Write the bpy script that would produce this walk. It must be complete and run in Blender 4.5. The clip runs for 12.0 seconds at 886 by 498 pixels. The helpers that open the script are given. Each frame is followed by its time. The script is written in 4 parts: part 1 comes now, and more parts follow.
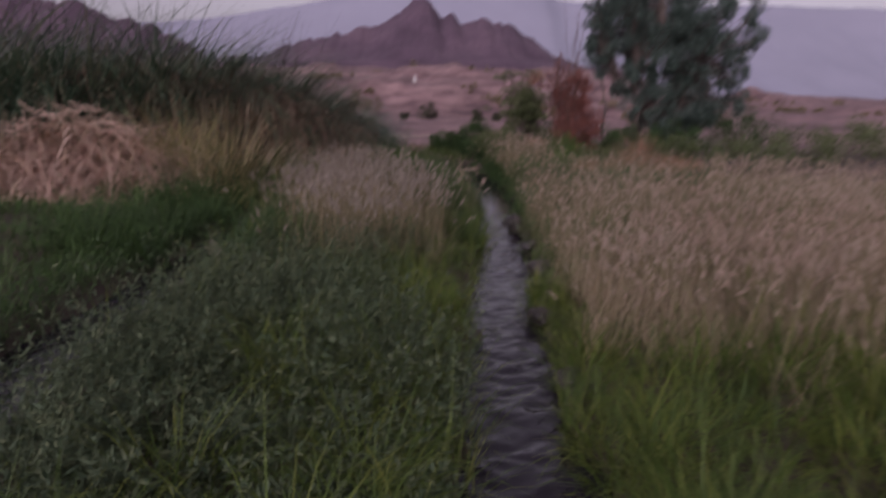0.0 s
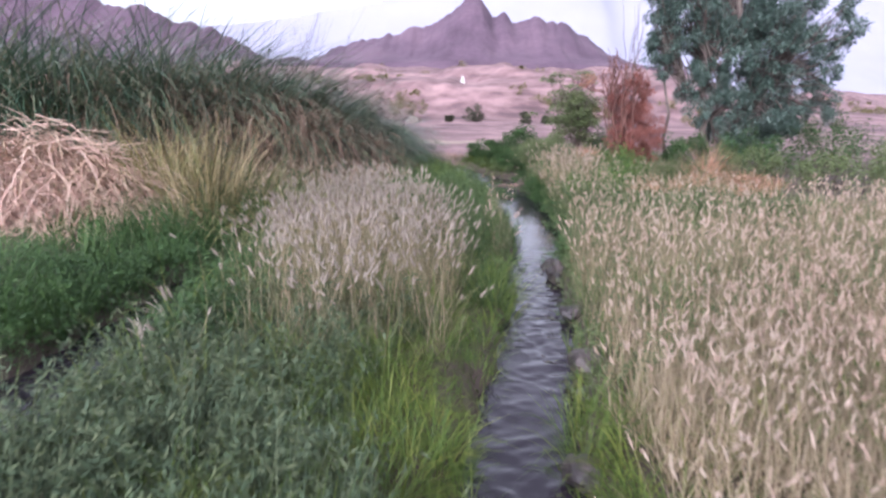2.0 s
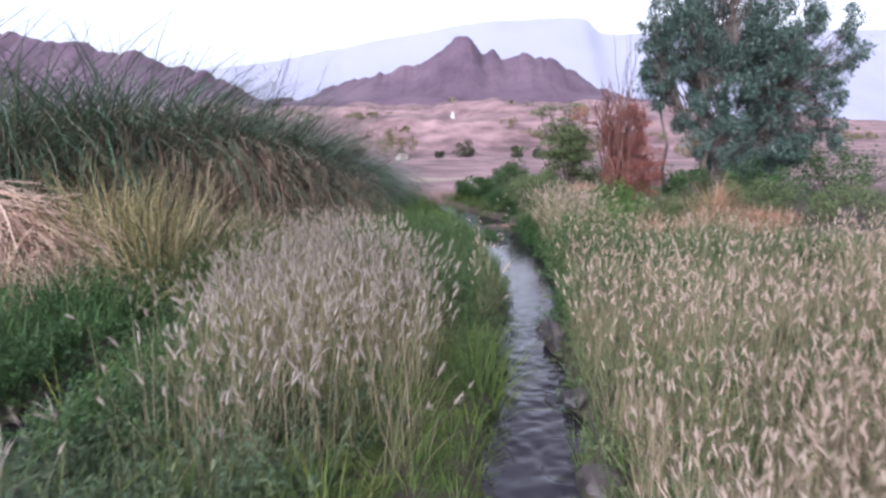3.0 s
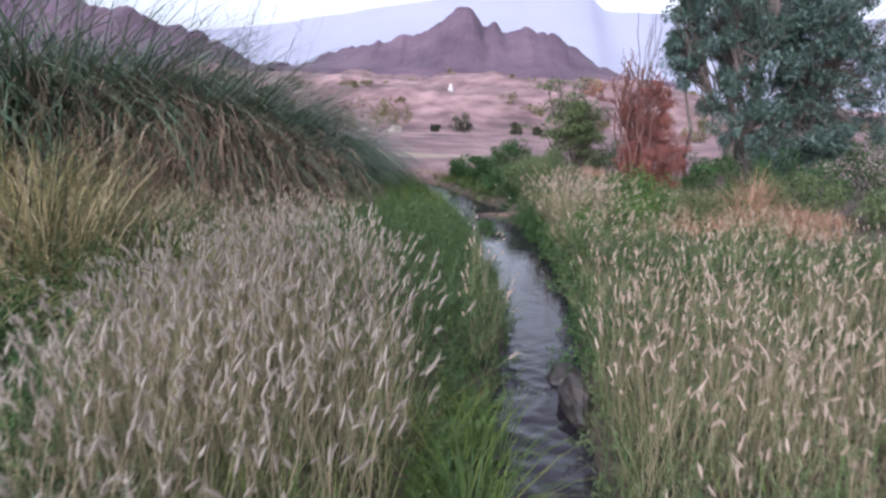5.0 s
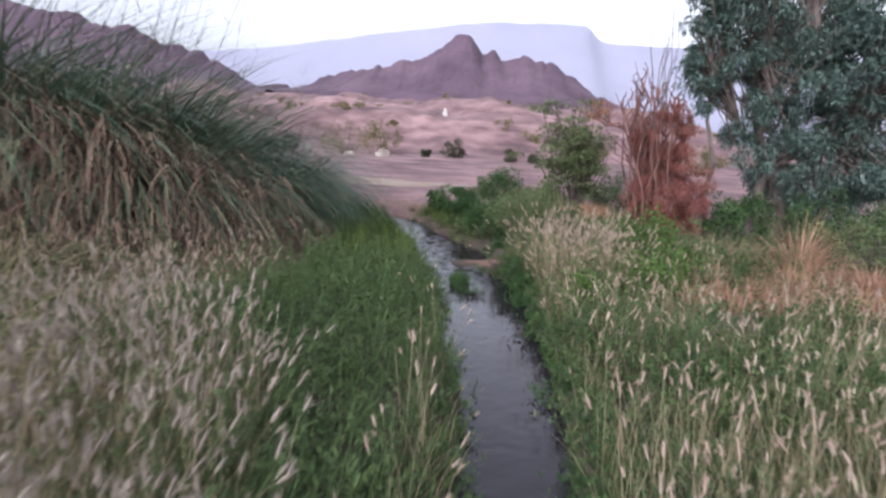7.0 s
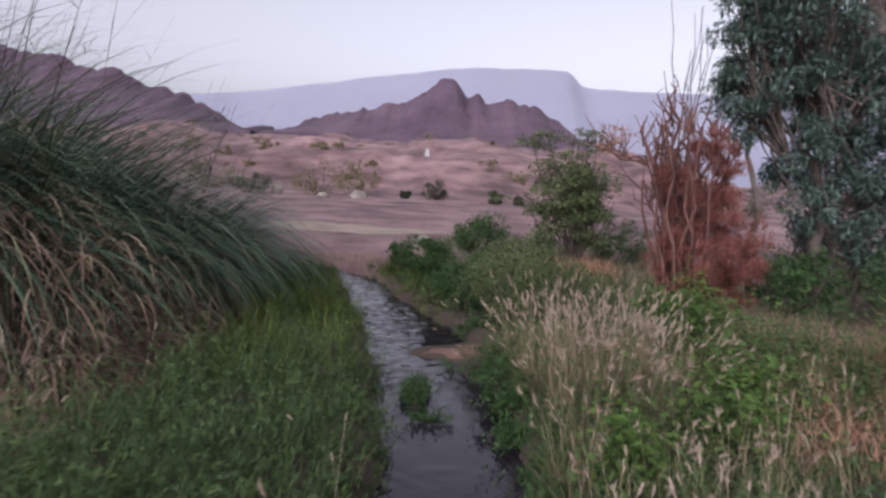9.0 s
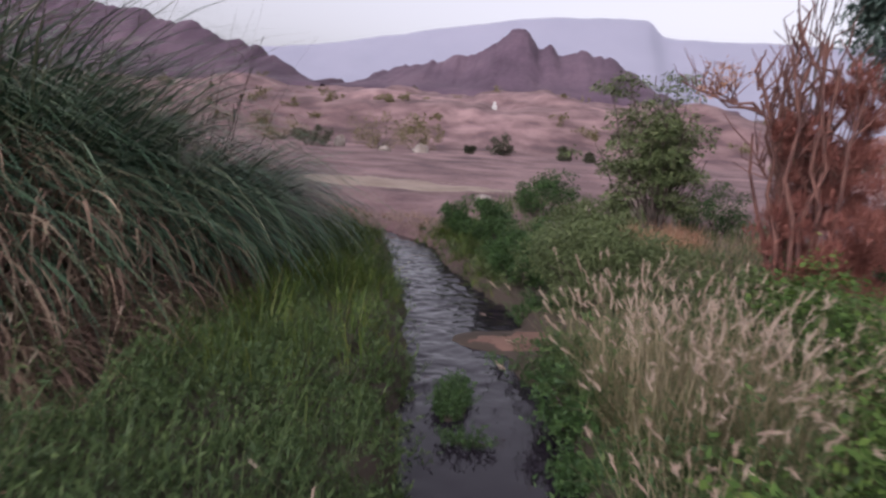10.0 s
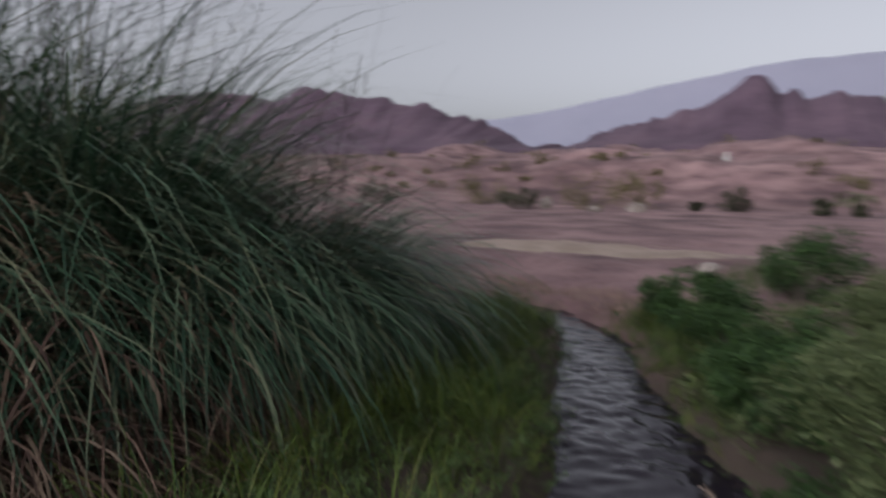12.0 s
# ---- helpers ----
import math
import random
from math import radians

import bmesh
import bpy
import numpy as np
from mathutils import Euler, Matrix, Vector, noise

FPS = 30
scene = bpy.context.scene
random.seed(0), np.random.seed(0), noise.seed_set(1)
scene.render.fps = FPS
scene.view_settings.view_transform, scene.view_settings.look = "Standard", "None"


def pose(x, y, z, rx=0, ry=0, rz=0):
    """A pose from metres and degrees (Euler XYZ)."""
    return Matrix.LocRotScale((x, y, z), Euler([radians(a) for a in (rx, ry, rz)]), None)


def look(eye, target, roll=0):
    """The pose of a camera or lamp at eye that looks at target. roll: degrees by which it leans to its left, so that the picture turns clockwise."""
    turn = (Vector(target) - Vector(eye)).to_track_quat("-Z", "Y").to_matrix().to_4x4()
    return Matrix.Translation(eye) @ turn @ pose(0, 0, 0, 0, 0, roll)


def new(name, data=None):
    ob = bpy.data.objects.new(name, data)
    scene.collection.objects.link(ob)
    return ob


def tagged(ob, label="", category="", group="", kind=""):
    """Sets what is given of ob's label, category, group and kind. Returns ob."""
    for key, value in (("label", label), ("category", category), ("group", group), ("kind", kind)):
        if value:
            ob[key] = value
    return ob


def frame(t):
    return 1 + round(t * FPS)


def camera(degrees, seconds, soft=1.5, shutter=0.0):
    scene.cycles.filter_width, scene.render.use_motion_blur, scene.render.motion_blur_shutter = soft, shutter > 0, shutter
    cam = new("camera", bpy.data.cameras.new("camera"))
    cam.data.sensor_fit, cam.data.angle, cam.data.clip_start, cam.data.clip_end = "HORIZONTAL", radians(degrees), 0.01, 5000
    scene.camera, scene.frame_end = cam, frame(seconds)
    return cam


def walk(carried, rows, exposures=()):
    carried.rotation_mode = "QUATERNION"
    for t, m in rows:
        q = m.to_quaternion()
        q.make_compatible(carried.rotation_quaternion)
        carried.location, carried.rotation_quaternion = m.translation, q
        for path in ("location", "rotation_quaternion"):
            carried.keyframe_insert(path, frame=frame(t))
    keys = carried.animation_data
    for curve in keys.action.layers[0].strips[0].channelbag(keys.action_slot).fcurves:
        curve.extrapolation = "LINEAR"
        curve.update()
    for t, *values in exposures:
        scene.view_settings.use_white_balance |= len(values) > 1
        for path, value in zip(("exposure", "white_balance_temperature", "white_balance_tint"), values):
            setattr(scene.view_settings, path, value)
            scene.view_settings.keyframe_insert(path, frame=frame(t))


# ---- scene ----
EXPOSURE = 0.9
MESA_HAZE_GLOW = 0.11
cam = camera(73.4, 12.0, soft=2.6, shutter=0.6)
PATH = [
    (0, look((-0.473, 0.002, 1.705), (-0.408, 1.496, 1.328), 0.9)),
    (0.5, look((-0.419, 0.467, 1.716), (-0.485, 1.915, 1.188), -0.6)),
    (1, look((-0.272, 0.893, 1.729), (-0.341, 2.356, 1.246), -0.2)),
    (1.5, look((-0.118, 1.375, 1.792), (-0.141, 2.865, 1.392), 1.3)),
    (2, look((-0.11, 1.753, 1.848), (-0.171, 3.246, 1.469), 0.7)),
    (2.5, look((-0.068, 2.285, 1.843), (-0.108, 3.782, 1.472), -1.1)),
    (3, look((0.031, 2.785, 1.864), (-0.02, 4.299, 1.571), -0.7)),
    (5, look((0.047, 4.377, 1.844), (0.017, 5.875, 1.486), 1.8)),
    (5.5, look((0.106, 4.836, 1.91), (0.091, 6.339, 1.573), -0.4)),
    (6, look((0.211, 5.371, 1.863), (0.183, 6.881, 1.562), -1.7)),
    (6.5, look((0.347, 5.903, 1.823), (0.292, 7.414, 1.526), 2.4)),
    (8.5, look((0.466, 8.443, 1.78), (0.498, 9.961, 1.521), 2.8)),
    (9, look((0.652, 8.999, 1.764), (0.662, 10.527, 1.574), 3.3)),
    (9.5, look((0.734, 9.454, 1.754), (0.669, 10.964, 1.458), 4.4)),
    (10, look((0.753, 10.071, 1.722), (0.603, 11.571, 1.409), 3.9)),
    (10.5, look((0.799, 10.457, 1.633), (0.593, 11.967, 1.411), 1.9)),
    (11, look((0.713, 10.957, 1.659), (0.472, 12.468, 1.485), 1.8)),
    (11.5, look((0.663, 11.604, 1.646), (0.355, 13.098, 1.442), 1.0)),
    (12, look((0.757, 12.37, 1.579), (0.061, 13.732, 1.404), 0.7)),
]

EXPO = [(0, -1.6), (0.5, -0.68), (1, 0.05), (1.5, 0.22), (2, 0.3), (2.5, 0.3), (3, 0.1), (5, -0.05), (6.5, -0.15), (8.5, -0.35), (9, -0.78),
        (9.5, -1.2), (10, -0.75), (10.5, -0.2), (11, -0.95), (11.5, -1.42), (12, -1.32)]
WARMTH = [(0, 6350, 38), (1, 6150, 29), (2, 5720, 23), (3, 5620, 19), (5, 5620, 17), (6.5, 5800, 17), (8.5, 5950, 20), (9.5, 6100, 23), (11, 6400, 23), (11.5, 6250, 17), (12, 6150, 15)]


def eased(t, col):
    return float(np.interp(t, [w[0] for w in WARMTH], [w[col] for w in WARMTH]))


walk(cam, PATH, [(t, e + EXPOSURE, eased(t, 1), eased(t, 2)) for t, e in EXPO])

# ---- light: a dusk sky and the faint, wide glow of a low sun ----
SUN_EL, SUN_ROT = radians(32), radians(205)
world = bpy.data.worlds.new("dusk_sky")
scene.world = world
world.use_nodes = True
wn = world.node_tree.nodes
sky = wn.new("ShaderNodeTexSky")
sky.sky_type = "NISHITA"
sky.sun_disc = False
sky.sun_elevation, sky.sun_rotation = SUN_EL, SUN_ROT
sky.air_density, sky.dust_density, sky.ozone_density = 1.0, 4.0, 1.0
wn["Background"].inputs["Strength"].default_value = 0.18
veil = wn.new("ShaderNodeHueSaturation")  # thin cloud pales the blue
veil.inputs["Saturation"].default_value = 0.14
world.node_tree.links.new(sky.outputs[0], veil.inputs["Color"])
world.node_tree.links.new(veil.outputs[0], wn["Background"].inputs["Color"])
sun_data = bpy.data.lights.new("sun", "SUN")
sun_data.energy, sun_data.angle, sun_data.color = 0.6, radians(60), (1.0, 0.96, 0.93)
sun_ob = new("sun", sun_data)
SUN_DIR = Vector((math.sin(SUN_ROT) * math.cos(SUN_EL), math.cos(SUN_ROT) * math.cos(SUN_EL), math.sin(SUN_EL)))
sun_ob.matrix_world = look(SUN_DIR * 50, (0, 0, 0))

rng = np.random.default_rng(7)


# ---- materials ----
def nodes_of(name):
    m = bpy.data.materials.new(name)
    m.use_nodes = True
    return m, m.node_tree.nodes, m.node_tree.links


def ramp_of(n, cols):
    r = n.new("ShaderNodeValToRGB")
    r.color_ramp.elements.remove(r.color_ramp.elements[1])
    for i, c in enumerate(cols):
        at = i / max(1, len(cols) - 1)
        e = r.color_ramp.elements[0] if i == 0 else r.color_ramp.elements.new(at)
        e.position, e.color = at, (*c, 1)
    return r


def foliage(name, cols, rough=0.6, through_light=0.3, patch=0.7, patch_cols=None):
    """Leaf or blade: colour by piece, patches of another tint over metres, light passing through."""
    m, n, l = nodes_of(name)
    b = n["Principled BSDF"]
    geo = n.new("ShaderNodeNewGeometry")
    r = ramp_of(n, cols)
    l.new(geo.outputs["Random Per Island"], r.inputs[0])
    tex = n.new("ShaderNodeTexNoise")
    tex.inputs["Scale"].default_value, tex.inputs["Detail"].default_value = patch, 3
    l.new(geo.outputs["Position"], tex.inputs["Vector"])
    mix = n.new("ShaderNodeMix")
    mix.data_type = "RGBA"
    tone = ramp_of(n, [(0, 0, 0), (0, 0, 0), (0.85, 0.85, 0.85), (1, 1, 1)])
    l.new(tex.outputs[0], tone.inputs[0])
    l.new(tone.outputs[0], mix.inputs[0])
    l.new(r.outputs[0], mix.inputs[6])
    r2 = ramp_of(n, patch_cols or [tuple(v * 0.7 for v in c) for c in cols])
    l.new(geo.outputs["Random Per Island"], r2.inputs[0])
    l.new(r2.outputs[0], mix.inputs[7])
    l.new(mix.outputs[2], b.inputs["Base Color"])
    b.inputs["Roughness"].default_value = rough
    b.inputs["Specular IOR Level"].default_value = 0.3
    t = n.new("ShaderNodeBsdfTranslucent")
    l.new(mix.outputs[2], t.inputs["Color"])
    ms = n.new("ShaderNodeMixShader")
    ms.inputs[0].default_value = through_light * 0.6
    l.new(b.outputs[0], ms.inputs[1])
    l.new(t.outputs[0], ms.inputs[2])
    l.new(ms.outputs[0], n["Material Output"].inputs["Surface"])
    return m


def earth(name, cols, scale=0.6, fine=14.0, rough=0.95, bump=0.3, dist=0.03):
    m, n, l = nodes_of(name)
    b = n["Principled BSDF"]
    geo = n.new("ShaderNodeNewGeometry")
    big, small = n.new("ShaderNodeTexNoise"), n.new("ShaderNodeTexNoise")
    big.inputs["Scale"].default_value, big.inputs["Detail"].default_value = scale, 6
    small.inputs["Scale"].default_value, small.inputs["Detail"].default_value = fine, 5
    for t in (big, small):
        l.new(geo.outputs["Position"], t.inputs["Vector"])
    r = ramp_of(n, [cols[0], cols[0]] + list(cols) + [cols[-1], cols[-1]])
    add = n.new("ShaderNodeMath")
    add.operation = "MULTIPLY_ADD"
    add.inputs[1].default_value = 0.35
    l.new(small.outputs[0], add.inputs[0])
    sub = n.new("ShaderNodeMath")
    sub.operation = "SUBTRACT"
    sub.inputs[1].default_value = 0.17
    l.new(big.outputs[0], sub.inputs[0])
    l.new(sub.outputs[0], add.inputs[2])
    l.new(add.outputs[0], r.inputs[0])
    l.new(r.outputs[0], b.inputs["Base Color"])
    b.inputs["Roughness"].default_value = rough
    bp = n.new("ShaderNodeBump")
    bp.inputs["Strength"].default_value, bp.inputs["Distance"].default_value = bump, dist
    l.new(small.outputs[0], bp.inputs["Height"])
    l.new(bp.outputs[0], b.inputs["Normal"])
    return m


def water_material():
    m, n, l = nodes_of("stream_water")
    b = n["Principled BSDF"]
    b.inputs["Base Color"].default_value = (0.016, 0.012, 0.018, 1)
    b.inputs["Roughness"].default_value = 0.03
    b.inputs["IOR"].default_value = 1.5
    geo = n.new("ShaderNodeNewGeometry")
    mp = n.new("ShaderNodeMapping")
    mp.inputs["Scale"].default_value = (13, 16, 1)
    l.new(geo.outputs["Position"], mp.inputs["Vector"])
    t = n.new("ShaderNodeTexNoise")
    t.inputs["Scale"].default_value, t.inputs["Detail"].default_value = 1.0, 3
    l.new(mp.outputs[0], t.inputs["Vector"])
    # smooth pools and broken runs
    calm = n.new("ShaderNodeTexNoise")
    calm.inputs["Scale"].default_value = 0.35
    l.new(geo.outputs["Position"], calm.inputs["Vector"])
    bp = n.new("ShaderNodeBump")
    bp.inputs["Distance"].default_value = 0.012
    rip = n.new("ShaderNodeMapRange")
    rip.inputs["From Min"].default_value, rip.inputs["From Max"].default_value = 0.4, 0.6
    rip.inputs["To Min"].default_value, rip.inputs["To Max"].default_value = 0.05, 0.35
    l.new(calm.outputs[0], rip.inputs["Value"])
    l.new(rip.outputs[0], bp.inputs["Strength"])
    l.new(t.outputs[0], bp.inputs["Height"])
    l.new(bp.outputs[0], b.inputs["Normal"])
    return m


def ground_material():
    """Gravelly pink plain, and dark damp silt with painted shade where plants grow along the stream."""
    m = earth("wadi_soil", [(0.110, 0.067, 0.070), (0.206, 0.130, 0.130), (0.305, 0.206, 0.198)], 0.5, 9)
    n, l = m.node_tree.nodes, m.node_tree.links
    b = n["Principled BSDF"]
    dry = b.inputs["Base Color"].links[0].from_socket
    geo = n.new("ShaderNodeNewGeometry")
    sep = n.new("ShaderNodeSeparateXYZ")
    l.new(geo.outputs["Position"], sep.inputs[0])
    edge = n.new("ShaderNodeTexNoise")
    edge.inputs["Scale"].default_value = 0.9
    l.new(geo.outputs["Position"], edge.inputs["Vector"])
    add = n.new("ShaderNodeMath")
    add.operation = "MULTIPLY_ADD"
    add.inputs[1].default_value = 3.0
    l.new(edge.outputs[0], add.inputs[0])
    l.new(sep.outputs["Y"], add.inputs[2])
    fade = n.new("ShaderNodeMapRange")
    fade.inputs["From Min"].default_value, fade.inputs["From Max"].default_value = 18.6, 20.6
    l.new(add.outputs[0], fade.inputs[0])
    blot = n.new("ShaderNodeTexNoise")
    blot.inputs["Scale"].default_value, blot.inputs["Detail"].default_value = 0.09, 5
    l.new(geo.outputs["Position"], blot.inputs["Vector"])
    tone = ramp_of(n, [(0.55, 0.5, 0.5), (0.6, 0.55, 0.56), (1.15, 1.1, 1.1), (1.5, 1.5, 1.45)])
    l.new(blot.outputs[0], tone.inputs[0])
    mul = n.new("ShaderNodeMix")
    mul.data_type, mul.blend_type = "RGBA", "MULTIPLY"
    mul.inputs[0].default_value = 1
    l.new(dry, mul.inputs[6])
    l.new(tone.outputs[0], mul.inputs[7])
    mix = n.new("ShaderNodeMix")
    mix.data_type = "RGBA"
    # damp tone taken darker to stand for shade among the plants
    mix.inputs[6].default_value = (0.055, 0.04, 0.03, 1)
    l.new(fade.outputs[0], mix.inputs[0])
    l.new(mul.outputs[2], mix.inputs[7])
    l.new(mix.outputs[2], b.inputs["Base Color"])
    return m


M_GROUND = ground_material()
M_SANDBAR = earth("wet_sand", [(0.105, 0.056, 0.042), (0.185, 0.105, 0.080)], 3, 40)
M_STRIP = earth("pale_gravel", [(0.241, 0.184, 0.143), (0.316, 0.246, 0.200)], 1.5, 18)
M_HILL = earth("dark_hill_rock", [(0.066, 0.040, 0.060), (0.092, 0.058, 0.083), (0.122, 0.078, 0.104)], 0.05, 0.5, bump=0.4, dist=0.8)
M_STONE = earth("dark_wet_stone", [(0.025, 0.020, 0.020), (0.065, 0.050, 0.045)], 6, 50, rough=0.5)
M_PALE_ROCK = earth("pale_rock", [(0.180, 0.149, 0.126), (0.279, 0.243, 0.216)], 2, 20)
M_PLASTER = earth("white_plaster", [(0.378, 0.356, 0.335), (0.443, 0.432, 0.416)], 1, 8, rough=0.8)
M_DOORWAY = earth("dark_wood", [(0.05, 0.04, 0.035), (0.09, 0.07, 0.055)], 2, 12)
M_BARK = earth("grey_bark", [(0.06, 0.045, 0.038), (0.12, 0.095, 0.08)], 6, 40, bump=0.6)
M_RED_BARK = earth("red_brown_bark", [(0.085, 0.038, 0.032), (0.170, 0.080, 0.062)], 6, 40)
M_WATER = water_material()

M_FOX_HEAD = foliage("pale_seed_heads", [(0.368, 0.274, 0.210), (0.451, 0.350, 0.274), (0.520, 0.428, 0.350), (0.405, 0.336, 0.248)], 0.8, 0.4, 0.6,
                     [(0.368, 0.253, 0.198), (0.419, 0.299, 0.235), (0.451, 0.342, 0.273)])
M_STRAW = foliage("straw_stems", [(0.262, 0.200, 0.116), (0.352, 0.272, 0.178), (0.425, 0.338, 0.236), (0.252, 0.236, 0.120)], 0.6, 0.3)
M_GRASS = foliage("green_grass", [(0.045, 0.078, 0.012), (0.076, 0.128, 0.018), (0.135, 0.180, 0.028), (0.210, 0.215, 0.048)], 0.55, 0.35, 1.8,
                  [(0.036, 0.066, 0.016), (0.054, 0.096, 0.020), (0.088, 0.125, 0.028)])
M_WEED = foliage("stream_weed", [(0.044, 0.079, 0.028), (0.070, 0.115, 0.036), (0.115, 0.164, 0.051)], 0.6, 0.3, 2.6,
                 [(0.028, 0.054, 0.022), (0.046, 0.079, 0.026), (0.074, 0.108, 0.033)])
M_GREYWEED = foliage("grey_weed", [(0.046, 0.076, 0.040), (0.072, 0.105, 0.052), (0.122, 0.145, 0.072)], 0.7, 0.25, 2.2)
M_REED = foliage("reed_leaves", [(0.024, 0.054, 0.034), (0.043, 0.092, 0.053), (0.068, 0.136, 0.078), (0.110, 0.190, 0.110), (0.175, 0.240, 0.148), (0.240, 0.240, 0.140)], 0.36, 0.25, 0.8)
M_REED_LIGHT = foliage("young_reed_leaves", [(0.130, 0.169, 0.065), (0.208, 0.221, 0.078), (0.364, 0.325, 0.130)], 0.5, 0.3, 0.8)
M_REED_DEAD = foliage("dead_reed_leaves", [(0.177, 0.110, 0.078), (0.287, 0.188, 0.133), (0.419, 0.298, 0.210), (0.508, 0.398, 0.287)], 0.7, 0.2, 1.0)
M_THATCH = foliage("fallen_reed_thatch", [(0.46, 0.28, 0.22), (0.60, 0.41, 0.33), (0.70, 0.52, 0.42), (0.66, 0.50, 0.33)], 0.7, 0.2, 1.0)
M_REED_STALK = foliage("reed_stalks", [(0.054, 0.048, 0.036), (0.090, 0.078, 0.054)], 0.6, 0.1, 1.0)
M_TREE = foliage("tree_leaves", [(0.040, 0.074, 0.060), (0.068, 0.109, 0.088), (0.105, 0.156, 0.126), (0.172, 0.225, 0.185)], 0.4, 0.25, 0.7)
M_SHRUB = foliage("shrub_leaves", [(0.069, 0.097, 0.039), (0.109, 0.144, 0.056), (0.165, 0.193, 0.082)], 0.6, 0.25, 1.2)
M_BRIGHT = foliage("bright_leaves", [(0.048, 0.098, 0.020), (0.072, 0.135, 0.026), (0.115, 0.180, 0.036)], 0.6, 0.3, 2.0)
M_SHRUB_DARK = foliage("dark_shrub_leaves", [(0.029, 0.065, 0.023), (0.044, 0.092, 0.026), (0.069, 0.130, 0.033)], 0.6, 0.25, 1.2)
M_FAR_SHRUB = foliage("dusty_shrub_leaves", [(0.05, 0.055, 0.035), (0.09, 0.09, 0.055)], 0.8, 0.1, 1.0)
M_OLIVE = foliage("olive_scrub", [(0.14, 0.12, 0.06), (0.2, 0.17, 0.085)], 0.8, 0.1, 1.0)
M_RED_LEAF = foliage("dry_red_leaves", [(0.165, 0.052, 0.042), (0.235, 0.085, 0.066), (0.315, 0.135, 0.104), (0.205, 0.068, 0.052)], 0.75, 0.2, 1.5)
M_ORANGE_LEAF = foliage("dry_orange_leaves", [(0.42, 0.18, 0.09), (0.5, 0.25, 0.13)], 0.75, 0.25, 1.5)
M_PINK_DRY = foliage("dry_pink_grass", [(0.378, 0.198, 0.126), (0.450, 0.261, 0.171), (0.504, 0.324, 0.216)], 0.75, 0.25, 1.5)
M_REED_TAN = foliage("tan_reed_leaves", [(0.286, 0.227, 0.092), (0.386, 0.302, 0.151), (0.470, 0.378, 0.227), (0.252, 0.235, 0.092)], 0.6, 0.3, 0.8)
M_MEADOW = foliage("deep_green_grass", [(0.044, 0.093, 0.026), (0.064, 0.132, 0.034), (0.101, 0.169, 0.046)], 0.6, 0.3, 0.9)
M_STRAW_GREEN = foliage("half_dry_grass", [(0.079, 0.106, 0.035), (0.141, 0.150, 0.062), (0.238, 0.211, 0.114), (0.317, 0.264, 0.167)], 0.6, 0.3, 1.1)
M_FOX_WHITE = foliage("whitish_seed_heads", [(0.294, 0.241, 0.193), (0.382, 0.320, 0.265), (0.455, 0.391, 0.329)], 0.85, 0.45, 0.8)
# brown dead reeds, base colour darkened for the shade under the clumps
M_REED_BROWN = foliage("shade_toned_reed_leaves", [(0.075, 0.045, 0.035), (0.13, 0.08, 0.06), (0.21, 0.14, 0.10), (0.33, 0.24, 0.17)], 0.75, 0.15, 1.2)


# ---- geometry helpers ----
def mesh_ob(name, V, F, material, parent=None, label="", smooth=True):
    """One mesh object from arrays of points and of quads or triangles."""
    V, F = np.asarray(V, dtype=np.float32).reshape(-1, 3), np.asarray(F, dtype=np.int32)
    k = F.shape[1]
    me = bpy.data.meshes.new(name)
    me.vertices.add(len(V))
    me.vertices.foreach_set("co", V.ravel())
    me.loops.add(F.size)
    me.loops.foreach_set("vertex_index", F.ravel())
    me.polygons.add(len(F))
    me.polygons.foreach_set("loop_start", np.arange(len(F), dtype=np.int32) * k)
    me.polygons.foreach_set("use_smooth", np.full(len(F), smooth))
    me.update(calc_edges=True)
    me.materials.append(material)
    ob = new(name, me)
    if parent is not None:
        ob.parent = parent
        ob.matrix_parent_inverse = Matrix.Translation(parent.location).inverted()
    if label:
        tagged(ob, label)
    return ob


def join(parts):
    vs, fs, k = [], [], 0
    for V, F in parts:
        vs.append(np.asarray(V).reshape(-1, 3))
        fs.append(np.asarray(F) + k)
        k += len(vs[-1])
    return np.concatenate(vs), np.concatenate(fs)


def thing(name, x, y, z, label, category, group=""):
    e = new(name)
    e.location = (x, y, z)
    e.empty_display_size = 0.2
    return tagged(e, label, category, group)


def ribbons(base, az, elev, length, width, bend, segs=4, twist=None, tip=0.05):
    """Blades: from base, along azimuth az, rising at elev and bending over by bend (radians). Returns points, quads and centre lines."""
    n = len(base)
    s = (np.arange(segs) + 0.5) / segs
    ang = elev[:, None] - bend[:, None] * s[None, :] ** 1.2
    step = (length / segs)[:, None]
    d = np.stack([np.cos(ang) * np.cos(az)[:, None], np.cos(ang) * np.sin(az)[:, None], np.sin(ang)], 2) * step[..., None]
    pts = np.concatenate([base[:, None, :], base[:, None, :] + np.cumsum(d, 1)], 1)
    tw = az + (np.pi / 2 if twist is None else twist)
    side = np.stack([np.cos(tw), np.sin(tw), np.zeros(n)], 1)
    u = np.arange(segs + 1) / segs
    prof = np.maximum(tip, (1 - u ** 2.2) * (0.55 + 0.45 * np.minimum(1, u * 4)))
    off = side[:, None, :] * (width[:, None] * prof[None, :] * 0.5)[..., None]
    V = np.stack([pts - off, pts + off], 2).reshape(-1, 3)
    k = (np.arange(n) * (segs + 1) * 2)[:, None] + (np.arange(segs) * 2)[None, :]
    F = np.stack([k, k + 1, k + 3, k + 2], 2).reshape(-1, 4)
    return V, F, pts


